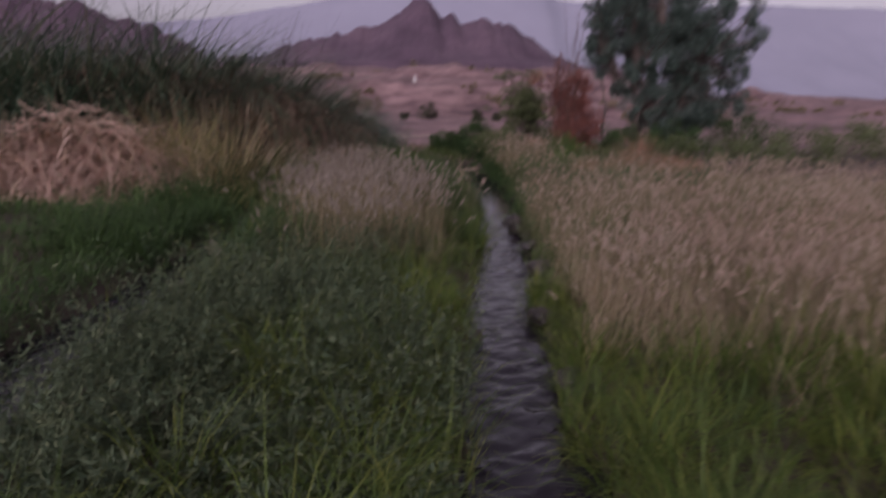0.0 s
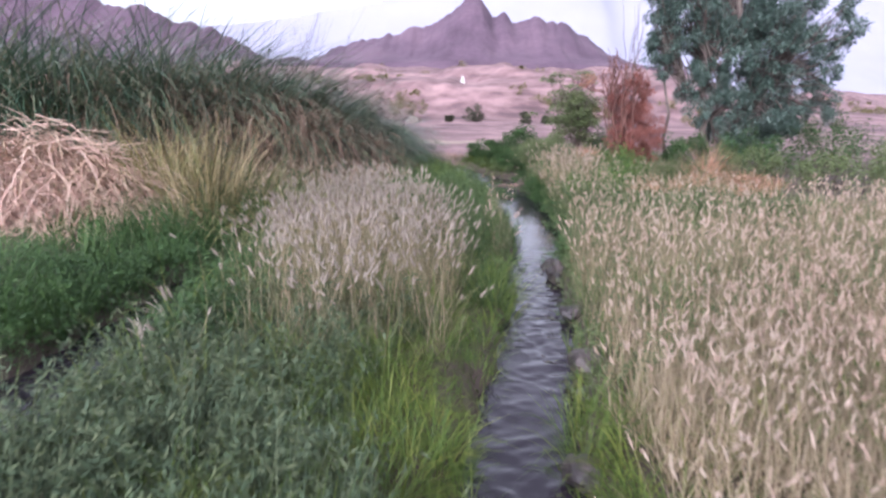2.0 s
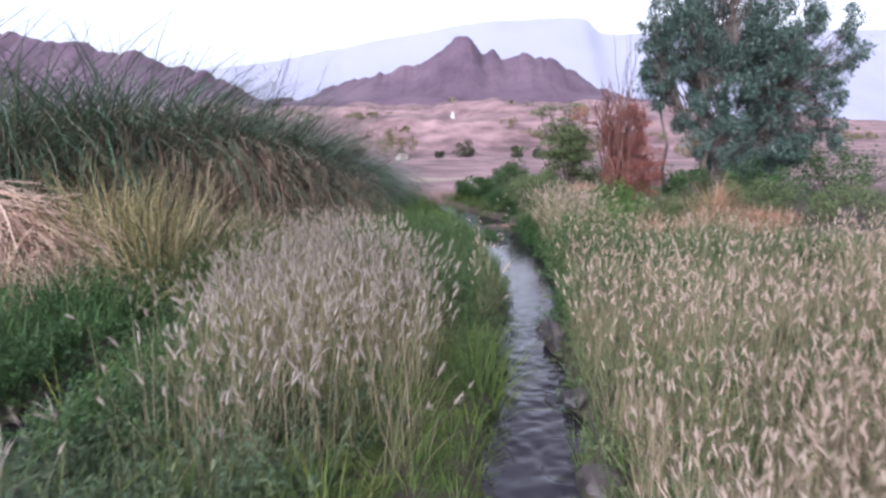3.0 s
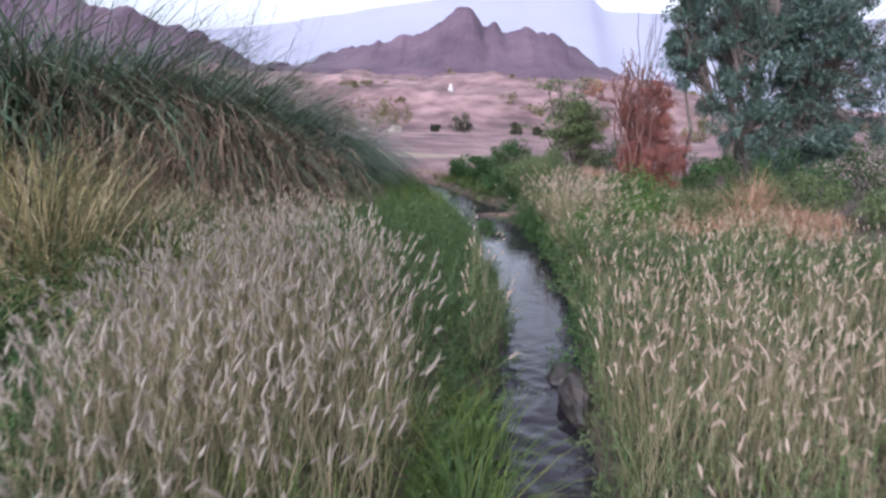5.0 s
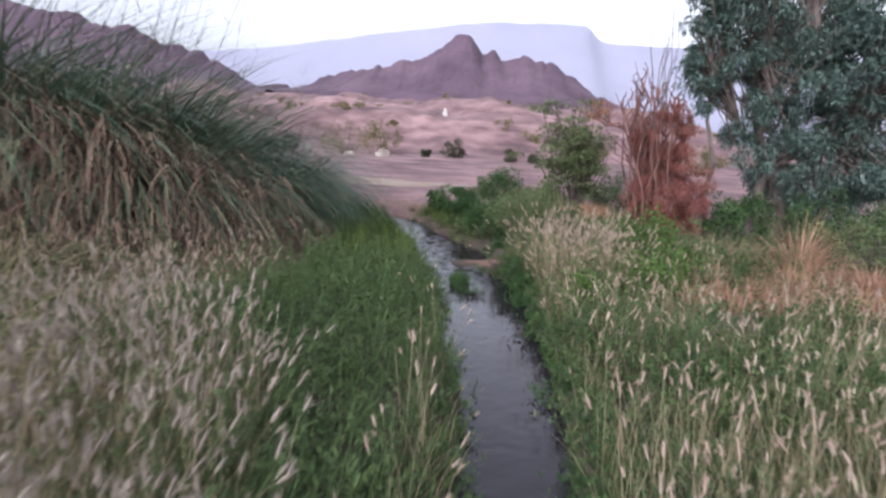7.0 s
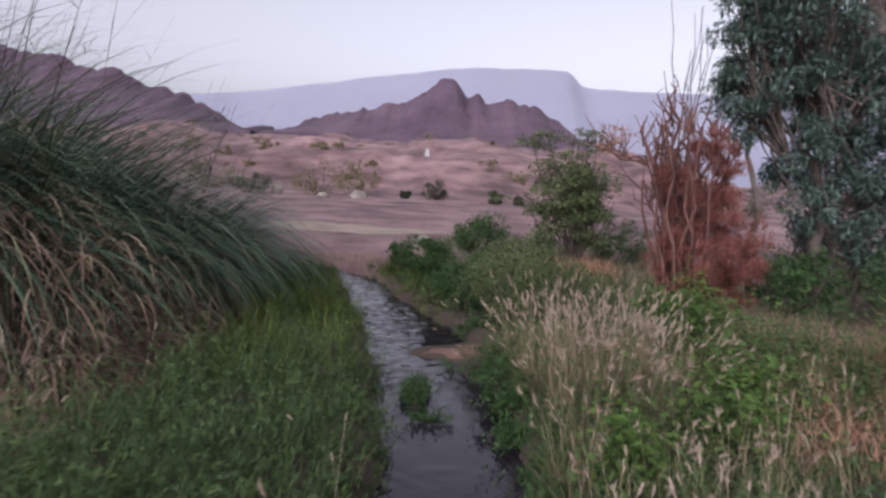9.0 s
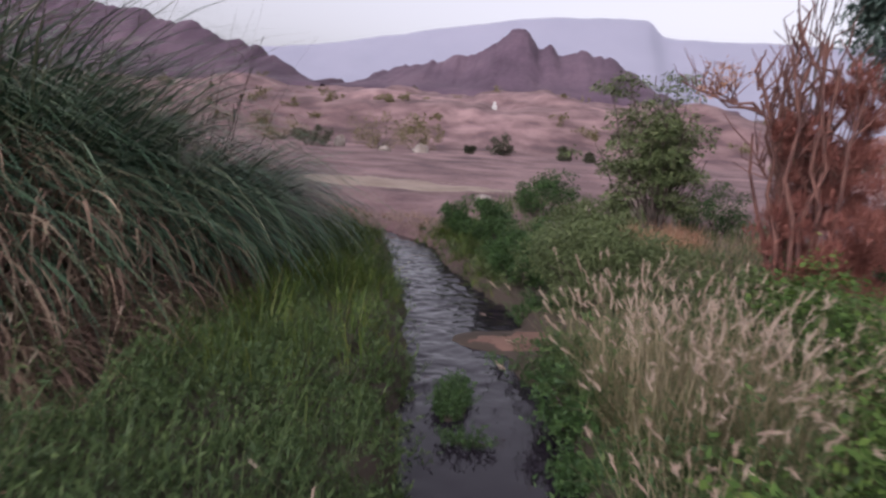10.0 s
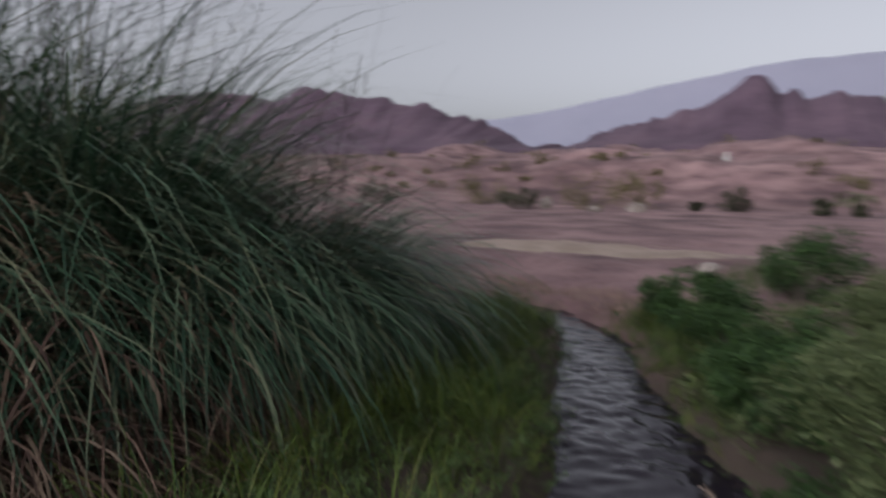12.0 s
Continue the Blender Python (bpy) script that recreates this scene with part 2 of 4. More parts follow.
def leaflets(pos, az, tilt, length, width):
    """Leaves: folded diamonds at pos that point along az and tilt."""
    d = np.stack([np.cos(tilt) * np.cos(az), np.cos(tilt) * np.sin(az), np.sin(tilt)], 1)
    roll = rng.uniform(-0.9, 0.9, len(pos))
    flat = np.stack([-np.sin(az), np.cos(az), np.zeros(len(pos))], 1)
    up = np.cross(d, flat)
    s = flat * np.cos(roll)[:, None] + up * np.sin(roll)[:, None]
    mid = pos + d * (length * 0.45)[:, None]
    V = np.stack([pos, mid - s * (width / 2)[:, None], pos + d * length[:, None], mid + s * (width / 2)[:, None]], 1).reshape(-1, 3)
    F = np.arange(len(pos) * 4).reshape(-1, 4)
    return V, F


def tube(points, radii, sides=6):
    P = np.asarray(points, dtype=float)
    R = np.asarray(radii, dtype=float)
    T = np.gradient(P, axis=0)
    T /= np.linalg.norm(T, axis=1)[:, None] + 1e-9
    ref = np.array([0.31, 0.95, 0.05])
    A = np.cross(T, ref)
    A /= np.linalg.norm(A, axis=1)[:, None] + 1e-9
    B = np.cross(T, A)
    a = np.arange(sides) / sides * 2 * np.pi
    V = P[:, None, :] + R[:, None, None] * (A[:, None, :] * np.cos(a)[None, :, None] + B[:, None, :] * np.sin(a)[None, :, None])
    m = len(P)
    i, j = np.meshgrid(np.arange(m - 1), np.arange(sides), indexing="ij")
    jn = (j + 1) % sides
    F = np.stack([i * sides + j, i * sides + jn, (i + 1) * sides + jn, (i + 1) * sides + j], 2).reshape(-1, 4)
    return V.reshape(-1, 3), F


def wobble(a, b, r0, r1, n=5, sway=0.08, sides=6):
    """A branch from a to b that bends a little and tapers."""
    a, b = np.array(a, float), np.array(b, float)
    u = np.linspace(0, 1, n)[:, None]
    P = a + (b - a) * u
    P += rng.normal(0, sway, (n, 3)) * np.linalg.norm(b - a) * np.sin(u * np.pi * 0.9) * 0.5
    return tube(P, np.linspace(r0, r1, n), sides)


def lattice(ix, iy, seed):
    h = (ix * 374761393 + iy * 668265263 + seed * 974634777) & 0x7FFFFFFF
    h = ((h ^ (h >> 13)) * 1274126177) & 0x7FFFFFFF
    return ((h ^ (h >> 16)) & 0xFFFF) / 65535.0


def vnoise(x, y, seed=0):
    x, y = np.asarray(x, float), np.asarray(y, float)
    ix, iy = np.floor(x).astype(np.int64), np.floor(y).astype(np.int64)
    fx, fy = x - ix, y - iy
    fx, fy = fx * fx * (3 - 2 * fx), fy * fy * (3 - 2 * fy)
    a = lattice(ix, iy, seed) * (1 - fx) + lattice(ix + 1, iy, seed) * fx
    b = lattice(ix, iy + 1, seed) * (1 - fx) + lattice(ix + 1, iy + 1, seed) * fx
    return a * (1 - fy) + b * fy


def fbm(x, y, seed=0, octaves=4):
    total, amp = 0, 0.5
    for i in range(octaves):
        total = total + amp * vnoise(x * 2 ** i, y * 2 ** i, seed + i)
        amp *= 0.5
    return total


# ---- the lie of the land ----
# centre x, y and half width of the stream, downstream end first
STREAM = np.array([(-0.10, -4.0, 0.30), (0.05, 2.4, 0.27), (0.17, 3.8, 0.25), (0.22, 4.8, 0.24), (0.42, 5.7, 0.25), (0.52, 6.6, 0.24),
                   (0.57, 7.5, 0.23), (0.82, 9.3, 0.27), (0.84, 10.2, 0.28), (0.82, 11.4, 0.38), (0.80, 12.9, 0.42), (0.70, 13.5, 0.45),
                   (0.50, 14.2, 0.34), (0.48, 15.3, 0.47), (0.08, 16.3, 0.36), (-0.26, 17.3, 0.30), (-0.58, 18.4, 0.25),
                   (-1.3, 19.2, 0.25), (-3.2, 19.8, 0.25), (-8.0, 20.2, 0.25)])
DITCH = np.array([(-2.55, 0.0, 0.24), (-2.72, 2.4, 0.26), (-2.85, 3.8, 0.32), (-2.75, 5.2, 0.32), (-2.8, 7.4, 0.16), (-2.7, 8.4, 0.12)])


def away(x, y, line):
    """Distance from the water's edge of a channel: below zero in the water."""
    best = np.full(np.shape(x), 1e9)
    for (x0, y0, w0), (x1, y1, w1) in zip(line[:-1], line[1:]):
        dx, dy = x1 - x0, y1 - y0
        t = np.clip(((x - x0) * dx + (y - y0) * dy) / (dx * dx + dy * dy), 0, 1)
        best = np.minimum(best, np.hypot(x - x0 - t * dx, y - y0 - t * dy) - (w0 + (w1 - w0) * t))
    return best


def wet(x, y):
    rag = (vnoise(np.asarray(x) * 5, np.asarray(y) * 5, 41) - 0.5) * 0.12
    return np.minimum(away(x, y, STREAM), away(x, y, DITCH)) + rag


def smooth(a, b, v):
    t = np.clip((v - a) / (b - a), 0, 1)
    return t * t * (3 - 2 * t)


def ground_z(x, y):
    x, y = np.asarray(x, float), np.asarray(y, float)
    d = wet(x, y)
    z = -0.14 + 0.28 * smooth(-0.12, 0.22, d)
    z = z + 0.12 * smooth(0.3, 2.5, d) + (fbm(x * 1.3, y * 1.3, 3) - 0.47) * 0.14 * smooth(0.1, 0.6, d)
    # low bar of sand beside the stream
    bar = np.hypot((x - 1.05) / 0.75, (y - 14.75) / 0.33)
    z = np.where(bar < 1.3, z * smooth(0.7, 1.3, bar) + 0.035 * (1 - smooth(0.7, 1.3, bar)), z)
    islet = np.minimum(np.hypot((x - 0.53) / 0.17, (y - 13.6) / 0.42), np.hypot((x - 0.66) / 0.2, (y - 13.08) / 0.08))
    z = np.maximum(z, np.where(islet < 1.3, 0.02 - 0.11 * smooth(0.5, 1.3, islet), -1))
    far = np.maximum(0, y - 45)
    lean = 1 - 0.8 * smooth(0.28, 0.5, x / np.maximum(y, 1))
    rise = 3.2 * smooth(0, 18, far) + np.maximum(0, far - 16) * 0.05
    z = z + np.minimum(rise, 20) * lean
    # dissected badland mounds at the foot of the hills
    gully = np.abs(fbm(x * 0.06, y * 0.045, 11, 5) - 0.48) * 2
    z = z + smooth(47, 75, y) * (gully * 3.6 - 0.9) * (0.5 + 0.5 * lean)
    knoll = smooth(0.5, 0.72, fbm(x * 0.11, y * 0.07, 17, 4))
    z = z + smooth(46, 56, y) * (1 - smooth(95, 130, y)) * knoll * 0.8 * (0.4 + 0.6 * lean)
    z = z + 0.03 * smooth(20, 40, np.hypot(x, y - 8)) * (fbm(x * 0.3, y * 0.3, 21) - 0.4) * 2
    return z


def spread(start, end, first, growth):
    out, step = [start], first
    while out[-1] < end:
        out.append(out[-1] + step)
        step *= growth
    return out


def build_ground():
    near_x = list(np.arange(-5, 3.5, 0.1))
    xs = [-v for v in spread(5.08, 3500, 0.12, 1.07)][::-1] + near_x + spread(3.5, 3500, 0.12, 1.07)
    ys = [-v for v in spread(3.0, 1500, 0.3, 1.15)][::-1] + list(np.arange(-2.9, 21, 0.1)) + spread(21, 120, 0.15, 1.02) + spread(125, 4000, 3, 1.06)
    xs, ys = np.array(xs), np.array(ys)
    X, Y = np.meshgrid(xs, ys)
    Z = ground_z(X, Y)
    V = np.stack([X, Y, Z], 2).reshape(-1, 3)
    nx, ny = len(xs), len(ys)
    i, j = np.meshgrid(np.arange(ny - 1), np.arange(nx - 1), indexing="ij")
    k = i * nx + j
    F = np.stack([k, k + 1, k + nx + 1, k + nx], 2).reshape(-1, 4)
    g = mesh_ob("ground", V, F, M_GROUND)
    tagged(g, "dusty pinkish-brown wadi soil with gravel and low mounds", "ground", kind="structure")


def build_water():
    xs, ys = np.arange(-4, 1.9, 0.026), np.arange(-3.5, 20.8, 0.02)
    X, Y = np.meshgrid(xs, ys)
    keep = wet(X, Y) < 0.2
    rough = (0.45 + 0.55 * smooth(0.35, 0.6, vnoise(X * 1.2, Y * 0.8, 77))) * (1 - 0.9 * smooth(8.4, 9.6, Y) * (1 - smooth(13.2, 13.9, Y)))
    bow = (fbm(X * 3, Y * 3, 63, 2) - 0.38) * 0.5  # the ripples bend and break up
    Z = (fbm(X * 11 + bow * 7, Y * 13 + bow * 10, 61, 2) - 0.38) * 0.034 * (0.05 + rough)
    Z = Z + (np.abs(fbm(X * 5 + bow * 4, Y * 6, 67, 2) - 0.38) - 0.08) * 0.03 * rough
    V = np.stack([X, Y, Z], 2).reshape(-1, 3)
    nx, ny = len(xs), len(ys)
    i, j = np.meshgrid(np.arange(ny - 1), np.arange(nx - 1), indexing="ij")
    k = i * nx + j
    ok = keep[i, j] | keep[i + 1, j + 1]
    F = np.stack([k, k + 1, k + nx + 1, k + nx], 2)[ok].reshape(-1, 4)
    used, back = np.unique(F, return_inverse=True)
    w = mesh_ob("water", V[used], back.reshape(-1, 4), M_WATER)
    tagged(w, "dark rippled water of a narrow stream reflecting the sky", "water", kind="structure")


def build_flat(name, cx, cy, rx, ry, material, label, lift=0.006, seed=0, kind="structure"):
    """A patch of other soil that follows the ground, with a ragged edge."""
    nx, ny = 70, 26
    X, Y = np.meshgrid(np.linspace(-1, 1, nx), np.linspace(-1, 1, ny))
    r = np.hypot(X, Y) + (fbm(X * 3 + seed, Y * 3, seed) - 0.47) * 0.7
    WX, WY = cx + X * rx, cy + Y * ry
    Z = ground_z(WX, WY) + lift + 0.006 * (1 - smooth(0.5, 0.85, r)) - 0.012 * smooth(0.6, 0.86, r)
    V = np.stack([WX, WY, Z], 2).reshape(-1, 3)
    i, j = np.meshgrid(np.arange(ny - 1), np.arange(nx - 1), indexing="ij")
    k = i * nx + j
    F = np.stack([k, k + 1, k + nx + 1, k + nx], 2)[r[:-1, :-1] < 0.85].reshape(-1, 4)
    tagged(mesh_ob(name, V, F, material), label, "ground", kind=kind)


def build_hill(name, cy, ridge, foot, depth, material, label, seed, step, rough):
    """A rocky range: ridge gives (x, crest height above foot); it falls off to both sides of cy over depth."""
    rx, rh = np.array(ridge, float).T
    x0, x1 = rx[0], rx[-1]
    xs, ys = np.arange(x0, x1 + step, step), np.linspace(cy - depth, cy + depth, 60)
    X, Y = np.meshgrid(xs, ys)
    slip = (fbm(X / (depth * 0.4), Y / (depth * 0.4), seed + 9, 3) - 0.44) * depth * 0.5 * np.abs(Y - cy) / depth
    crest = np.interp(X + slip, rx, rh)
    crest = crest + (fbm(X / (depth * 0.09), Y / (depth * 0.6), seed + 3, 4) - 0.47) * rough * np.minimum(1, crest / 8)
    back = np.abs(Y - cy) / depth
    spur = np.abs(fbm(X / (depth * 0.45), Y / (depth * 0.8), seed, 5) - 0.47) * 2
    shape = (1 - back).clip(0) ** 1.15
    Z = foot + crest * shape * (1 - 0.7 * spur * (1 - shape)) - 3 * smooth(0.9, 1, back)
    V = np.stack([X, Y, Z], 2).reshape(-1, 3)
    nx, ny = len(xs), len(ys)
    i, j = np.meshgrid(np.arange(ny - 1), np.arange(nx - 1), indexing="ij")
    k = i * nx + j
    F = np.stack([k, k + 1, k + nx + 1, k + nx], 2).reshape(-1, 4)
    tagged(mesh_ob(name, V, F, material), label, "mountain", kind="structure")


# ---- ground, water, hills ----
build_ground()
build_water()
build_flat("sandbar", 1.3, 14.72, 0.85, 0.36, M_SANDBAR, "wet reddish sand bar beside the stream", 0.002, 3)
build_flat("pale_gravel_strip", -1.9, 24.4, 3.6, 1.4, M_STRIP, "pale bare gravel strip on the wadi plain", 0.01, 5)
SUMMIT = [(-92, -3), (-85, 4), (-72, 10), (-56, 15.5), (-41, 18), (-30, 22.5), (-25, 21), (-16, 27), (-9, 31.5), (-4, 36.5), (0, 38), (5, 36),
          (10, 29), (17, 28), (21, 25.5), (31, 27), (46, 25), (55, 20), (63, 13), (72, 9), (80, 5), (92, -3)]
build_hill("hill_1", 326, SUMMIT, 15.5, 60, M_HILL, "dark purple-brown rocky hill with a pointed summit", 31, 0.8, 6.5)
RIDGE = [(-460, 30), (-380, 46), (-310, 44), (-275, 36), (-248, 45), (-230, 40), (-200, 34), (-192, 35), (-172, 28), (-164, 30), (-146, 21), (-140, 23),
         (-124, 16), (-105, 6), (-97, 3), (-86, 6.5), (-79, -3)]
build_hill("hill_2", 311, RIDGE, 15.5, 60, M_HILL, "dark rocky ridge descending to the plain", 47, 1.0, 6.5)
LOW_RIGHT = [(60, -3), (75, 5), (95, 4), (110, 2), (134, 4), (142, 9), (152, 6), (200, 4), (240, 8), (300, 10), (380, 6), (420, -3)]
build_hill("hill_3", 260, LOW_RIGHT, 0.5, 40, M_GROUND, "low dusty pink hills on the plain", 53, 2.5, 2)


def build_mesa():
    """The far tableland: a long slope that climbs to a flat top and drops off."""
    xs = np.arange(-2600, 3200, 18.0)
    top = 215 + 135 * smooth(-900, 250, xs) - 48 * smooth(370, 430, xs) - 10 * smooth(1200, 3000, xs) - 60 * smooth(-1000, -2600, xs)
    top = top + (fbm(xs / 60, xs * 0, 9) - 0.47) * 9
    v = np.linspace(0, 1, 24)
    X, VV = np.meshgrid(xs, v)
    Y = 1925 - 500 * (1 - VV) ** 1.3 + (fbm(X / 120, VV * 4, 15) - 0.5) * 160 * (1 - VV)
    Z = top[None, :] * (VV ** 1.2) - 5
    V = np.stack([X, Y, Z], 2).reshape(-1, 3)
    nx = len(xs)
    i, j = np.meshgrid(np.arange(len(v) - 1), np.arange(nx - 1), indexing="ij")
    k = i * nx + j
    F = np.stack([k, k + 1, k + nx + 1, k + nx], 2).reshape(-1, 4)
    m, n, l = nodes_of("haze_tinted_tableland")
    b = n["Principled BSDF"]
    b.inputs["Roughness"].default_value = 1
    t = n.new("ShaderNodeTexNoise")
    t.inputs["Scale"].default_value, t.inputs["Detail"].default_value = 0.006, 6
    g = n.new("ShaderNodeNewGeometry")
    l.new(g.outputs["Position"], t.inputs["Vector"])
    # lilac base and bluish emission stand in for the haze of distance
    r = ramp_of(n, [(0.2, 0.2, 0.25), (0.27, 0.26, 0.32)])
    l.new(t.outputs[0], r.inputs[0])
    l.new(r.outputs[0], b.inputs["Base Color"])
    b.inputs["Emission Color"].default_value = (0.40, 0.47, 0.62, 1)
    b.inputs["Emission Strength"].default_value = MESA_HAZE_GLOW
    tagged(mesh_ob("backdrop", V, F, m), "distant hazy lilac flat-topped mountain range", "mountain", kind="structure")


build_mesa()


def build_box(name, x, y, z, sx, sy, sz, material, parent, bevel=0.05):
    bm = bmesh.new()
    bmesh.ops.create_cube(bm, size=1)
    bmesh.ops.scale(bm, vec=(sx, sy, sz), verts=bm.verts)
    bmesh.ops.bevel(bm, geom=bm.edges[:], offset=bevel, segments=2, affect="EDGES")
    bmesh.ops.translate(bm, vec=(x, y, z + sz / 2), verts=bm.verts)
    me = bpy.data.meshes.new(name)
    bm.to_mesh(me)
    bm.free()
    me.materials.append(material)
    ob = new(name, me)
    ob.parent = parent
    ob.matrix_parent_inverse = Matrix.Translation(parent.location).inverted()
    return ob


def build_far_houses():
    x, y = -0.85, 61
    z = float(ground_z(x, y)) - 0.1
    h = thing("white_cairn", x, y, z, "small white plastered stepped marker on the slope", "marker")
    build_box("base", x, y, z, 0.4, 0.4, 0.46, M_PLASTER, h, 0.03)
    build_box("upper_block", x, y, z + 0.46, 0.24, 0.24, 0.28, M_PLASTER, h, 0.03)
    x, y = 5.6, 168
    z = float(ground_z(x, y)) - 0.2
    h = thing("low_house", x, y, z, "low pale flat-roofed house below the hill", "building")
    build_box("wall", x, y, z, 4.0, 2.4, 1.0, M_PALE_ROCK, h)
    build_box("roof", x, y, z + 1.0, 4.2, 2.6, 0.15, M_PALE_ROCK, h)
    build_box("door", x - 1, y - 1.22, z + 0.1, 0.5, 0.06, 0.8, M_DOORWAY, h, 0.01)


build_far_houses()


def boulder(name, x, y, r, squash, material, label, category="rock", group="", seed=0, sink=0.3):
    bm = bmesh.new()
    bmesh.ops.create_icosphere(bm, subdivisions=3, radius=1)
    for v in bm.verts:
        n = noise.noise(v.co * 1.3 + Vector((seed * 3.7, seed, 0))) * 0.35 + noise.noise(v.co * 3.1 + Vector((0, seed * 2.1, 0))) * 0.14
        v.co *= 1 + n
        v.co.x *= r * squash[0]
        v.co.y *= r * squash[1]
        v.co.z *= r * squash[2]
    me = bpy.data.meshes.new(name)
    bm.to_mesh(me)
    bm.free()
    me.materials.append(material)
    ob = new(name, me)
    ob.location = (x, y, float(ground_z(x, y)) + r * squash[2] * (1 - 2 * sink))
    tagged(ob, label, category, group)
    return ob


boulder("dark_stone", 0.85, 7.85, 0.16, (0.6, 1.6, 0.8), M_STONE, "dark wet stone at the edge of the stream", seed=1, sink=0.2)


# ---- plants that nobody could count ----
def scatter(n, x0, x1, y0, y1, test):
    x, y = rng.uniform(x0, x1, n), rng.uniform(y0, y1, n)
    keep = test(x, y)
    return x[keep], y[keep]


def at_ground(x, y, sink=0.02):
    return np.stack([x, y, ground_z(x, y) - sink], 1)


def uni(a, b, n):
    return rng.uniform(a, b, n)


def seed_heads(P0, D, length, radius, hairs):
    """Soft spindle-shaped heads with bristles, from P0 along D."""
    n = len(P0)
    ref = np.array([0.9, 0.3, 0.31])
    U = np.cross(D, ref)
    U /= np.linalg.norm(U, axis=1)[:, None]
    W = np.cross(D, U)
    S, R = np.array([0, 0.3, 0.7, 1.0]), np.array([0.25, 0.72, 0.5, 0.05])
    a = np.arange(4) / 4 * 2 * np.pi
    ring = U[:, None, :] * np.cos(a)[None, :, None] + W[:, None, :] * np.sin(a)[None, :, None]
    V = P0[:, None, None, :] + D[:, None, None, :] * (length[:, None] * S)[:, :, None, None] + ring[:, None, :, :] * (radius[:, None] * R)[:, :, None, None]
    i, j = np.meshgrid(np.arange(3), np.arange(4), indexing="ij")
    f = np.stack([i * 4 + j, i * 4 + (j + 1) % 4, (i + 1) * 4 + (j + 1) % 4, (i + 1) * 4 + j], 2).reshape(-1, 4)
    F = (np.arange(n) * 16)[:, None, None] + f[None]
    parts = [(V.reshape(-1, 3), F.reshape(-1, 4))]
    for k in range(hairs):
        ang = uni(0, 2 * np.pi, n)
        out = U * np.cos(ang)[:, None] + W * np.sin(ang)[:, None]
        root = P0 + D * (length * uni(0.05, 0.85, n))[:, None]
        tip = root + (out * 0.8 + D * 0.8) * (length * uni(0.22, 0.5, n))[:, None]
        w = np.cross(out, D) * 0.0021
        parts.append((np.stack([root - w, root + w, tip + w * 0.3, tip - w * 0.3], 1).reshape(-1, 3), np.arange(n * 4).reshape(-1, 4)))
    return join(parts)


def foxtails(name, x, y, height, label, blades=7, hairs=10, lean=0.25, head=0.06, fat=(0.0035, 0.006), bearing=0.55, head_material=M_FOX_HEAD):
    n = len(x)
    base = at_ground(x, y)
    az = uni(0, 2 * np.pi, n)
    h = height * uni(0.72, 1.12, n)
    V, F, pts = ribbons(base, az, np.pi / 2 - np.abs(rng.normal(0, lean, n)), h, uni(0.003, 0.0045, n), uni(0.1, 0.7, n), 3, tip=0.5)
    tagged(mesh_ob(name + "_stems", V, F, M_STRAW), "thin straw-coloured grass stems", "grass", kind="stuff")
    D = pts[:, -1] - pts[:, -2]
    D /= np.linalg.norm(D, axis=1)[:, None]
    q = rng.random(n) < bearing
    m = int(q.sum())
    HV, HF = seed_heads(pts[q, -1], D[q], head * uni(0.6, 1.3, m), uni(*fat, m), hairs)
    tagged(mesh_ob(name + "_heads", HV, HF, head_material), label, "grass", kind="stuff")
    m = n * blades
    pick = rng.integers(0, n, m)
    b2 = at_ground(x[pick] + rng.normal(0, 0.03, m), y[pick] + rng.normal(0, 0.03, m))
    V, F, _ = ribbons(b2, uni(0, 2 * np.pi, m), uni(1.0, 1.5, m), h[pick] * uni(0.4, 0.8, m), uni(0.004, 0.009, m), uni(0.2, 1.4, m), 3)
    return V, F


def tufts(x, y, cell, seed):
    """Where a plant stands in its tuft: distance from the tuft's heart (0 to about 1), bearing away from it, the tuft's own vigour."""
    ix, iy = np.floor(x / cell).astype(np.int64), np.floor(y / cell).astype(np.int64)
    best, az, vig = np.full(len(x), 9.0), np.zeros(len(x)), np.zeros(len(x))
    for dx in (-1, 0, 1):
        for dy in (-1, 0, 1):
            cx = ix + dx + lattice(ix + dx, iy + dy, seed)
            cy = iy + dy + lattice(ix + dx, iy + dy, seed + 5)
            ox, oy = x / cell - cx, y / cell - cy
            d = np.hypot(ox, oy)
            near = d < best
            best = np.where(near, d, best)
            az = np.where(near, np.arctan2(oy, ox), az)
            vig = np.where(near, lattice(ix + dx, iy + dy, seed + 9), vig)
    return np.minimum(best / 0.8, 1), az, vig


def tufted(x, y, hs, az, elev, cell, seed):
    f, a, vig = tufts(x, y, cell, seed)
    return hs * (0.36 + 0.84 * (1 - f ** 1.5)) * (0.5 + 0.95 * vig), a + rng.normal(0, 0.6, len(x)), elev - 0.45 * f


def grass(name, x, y, height, material, label, wide=(0.005, 0.010), bend=(0.2, 1.5), segs=3, elev=(1.0, 1.55), cell=0.0):
    n = len(x)
    hs, az, el = height if np.ndim(height) else np.full(n, height), uni(0, 2 * np.pi, n), uni(*elev, n)
    if cell:
        hs, az, el = tufted(x, y, hs, az, el, cell, 101)
    V, F, _ = ribbons(at_ground(x, y), az, el, hs * uni(0.55, 1.15, n), uni(*wide, n), uni(*bend, n), segs)
    return tagged(mesh_ob(name, V, F, material), label, "grass", kind="stuff")


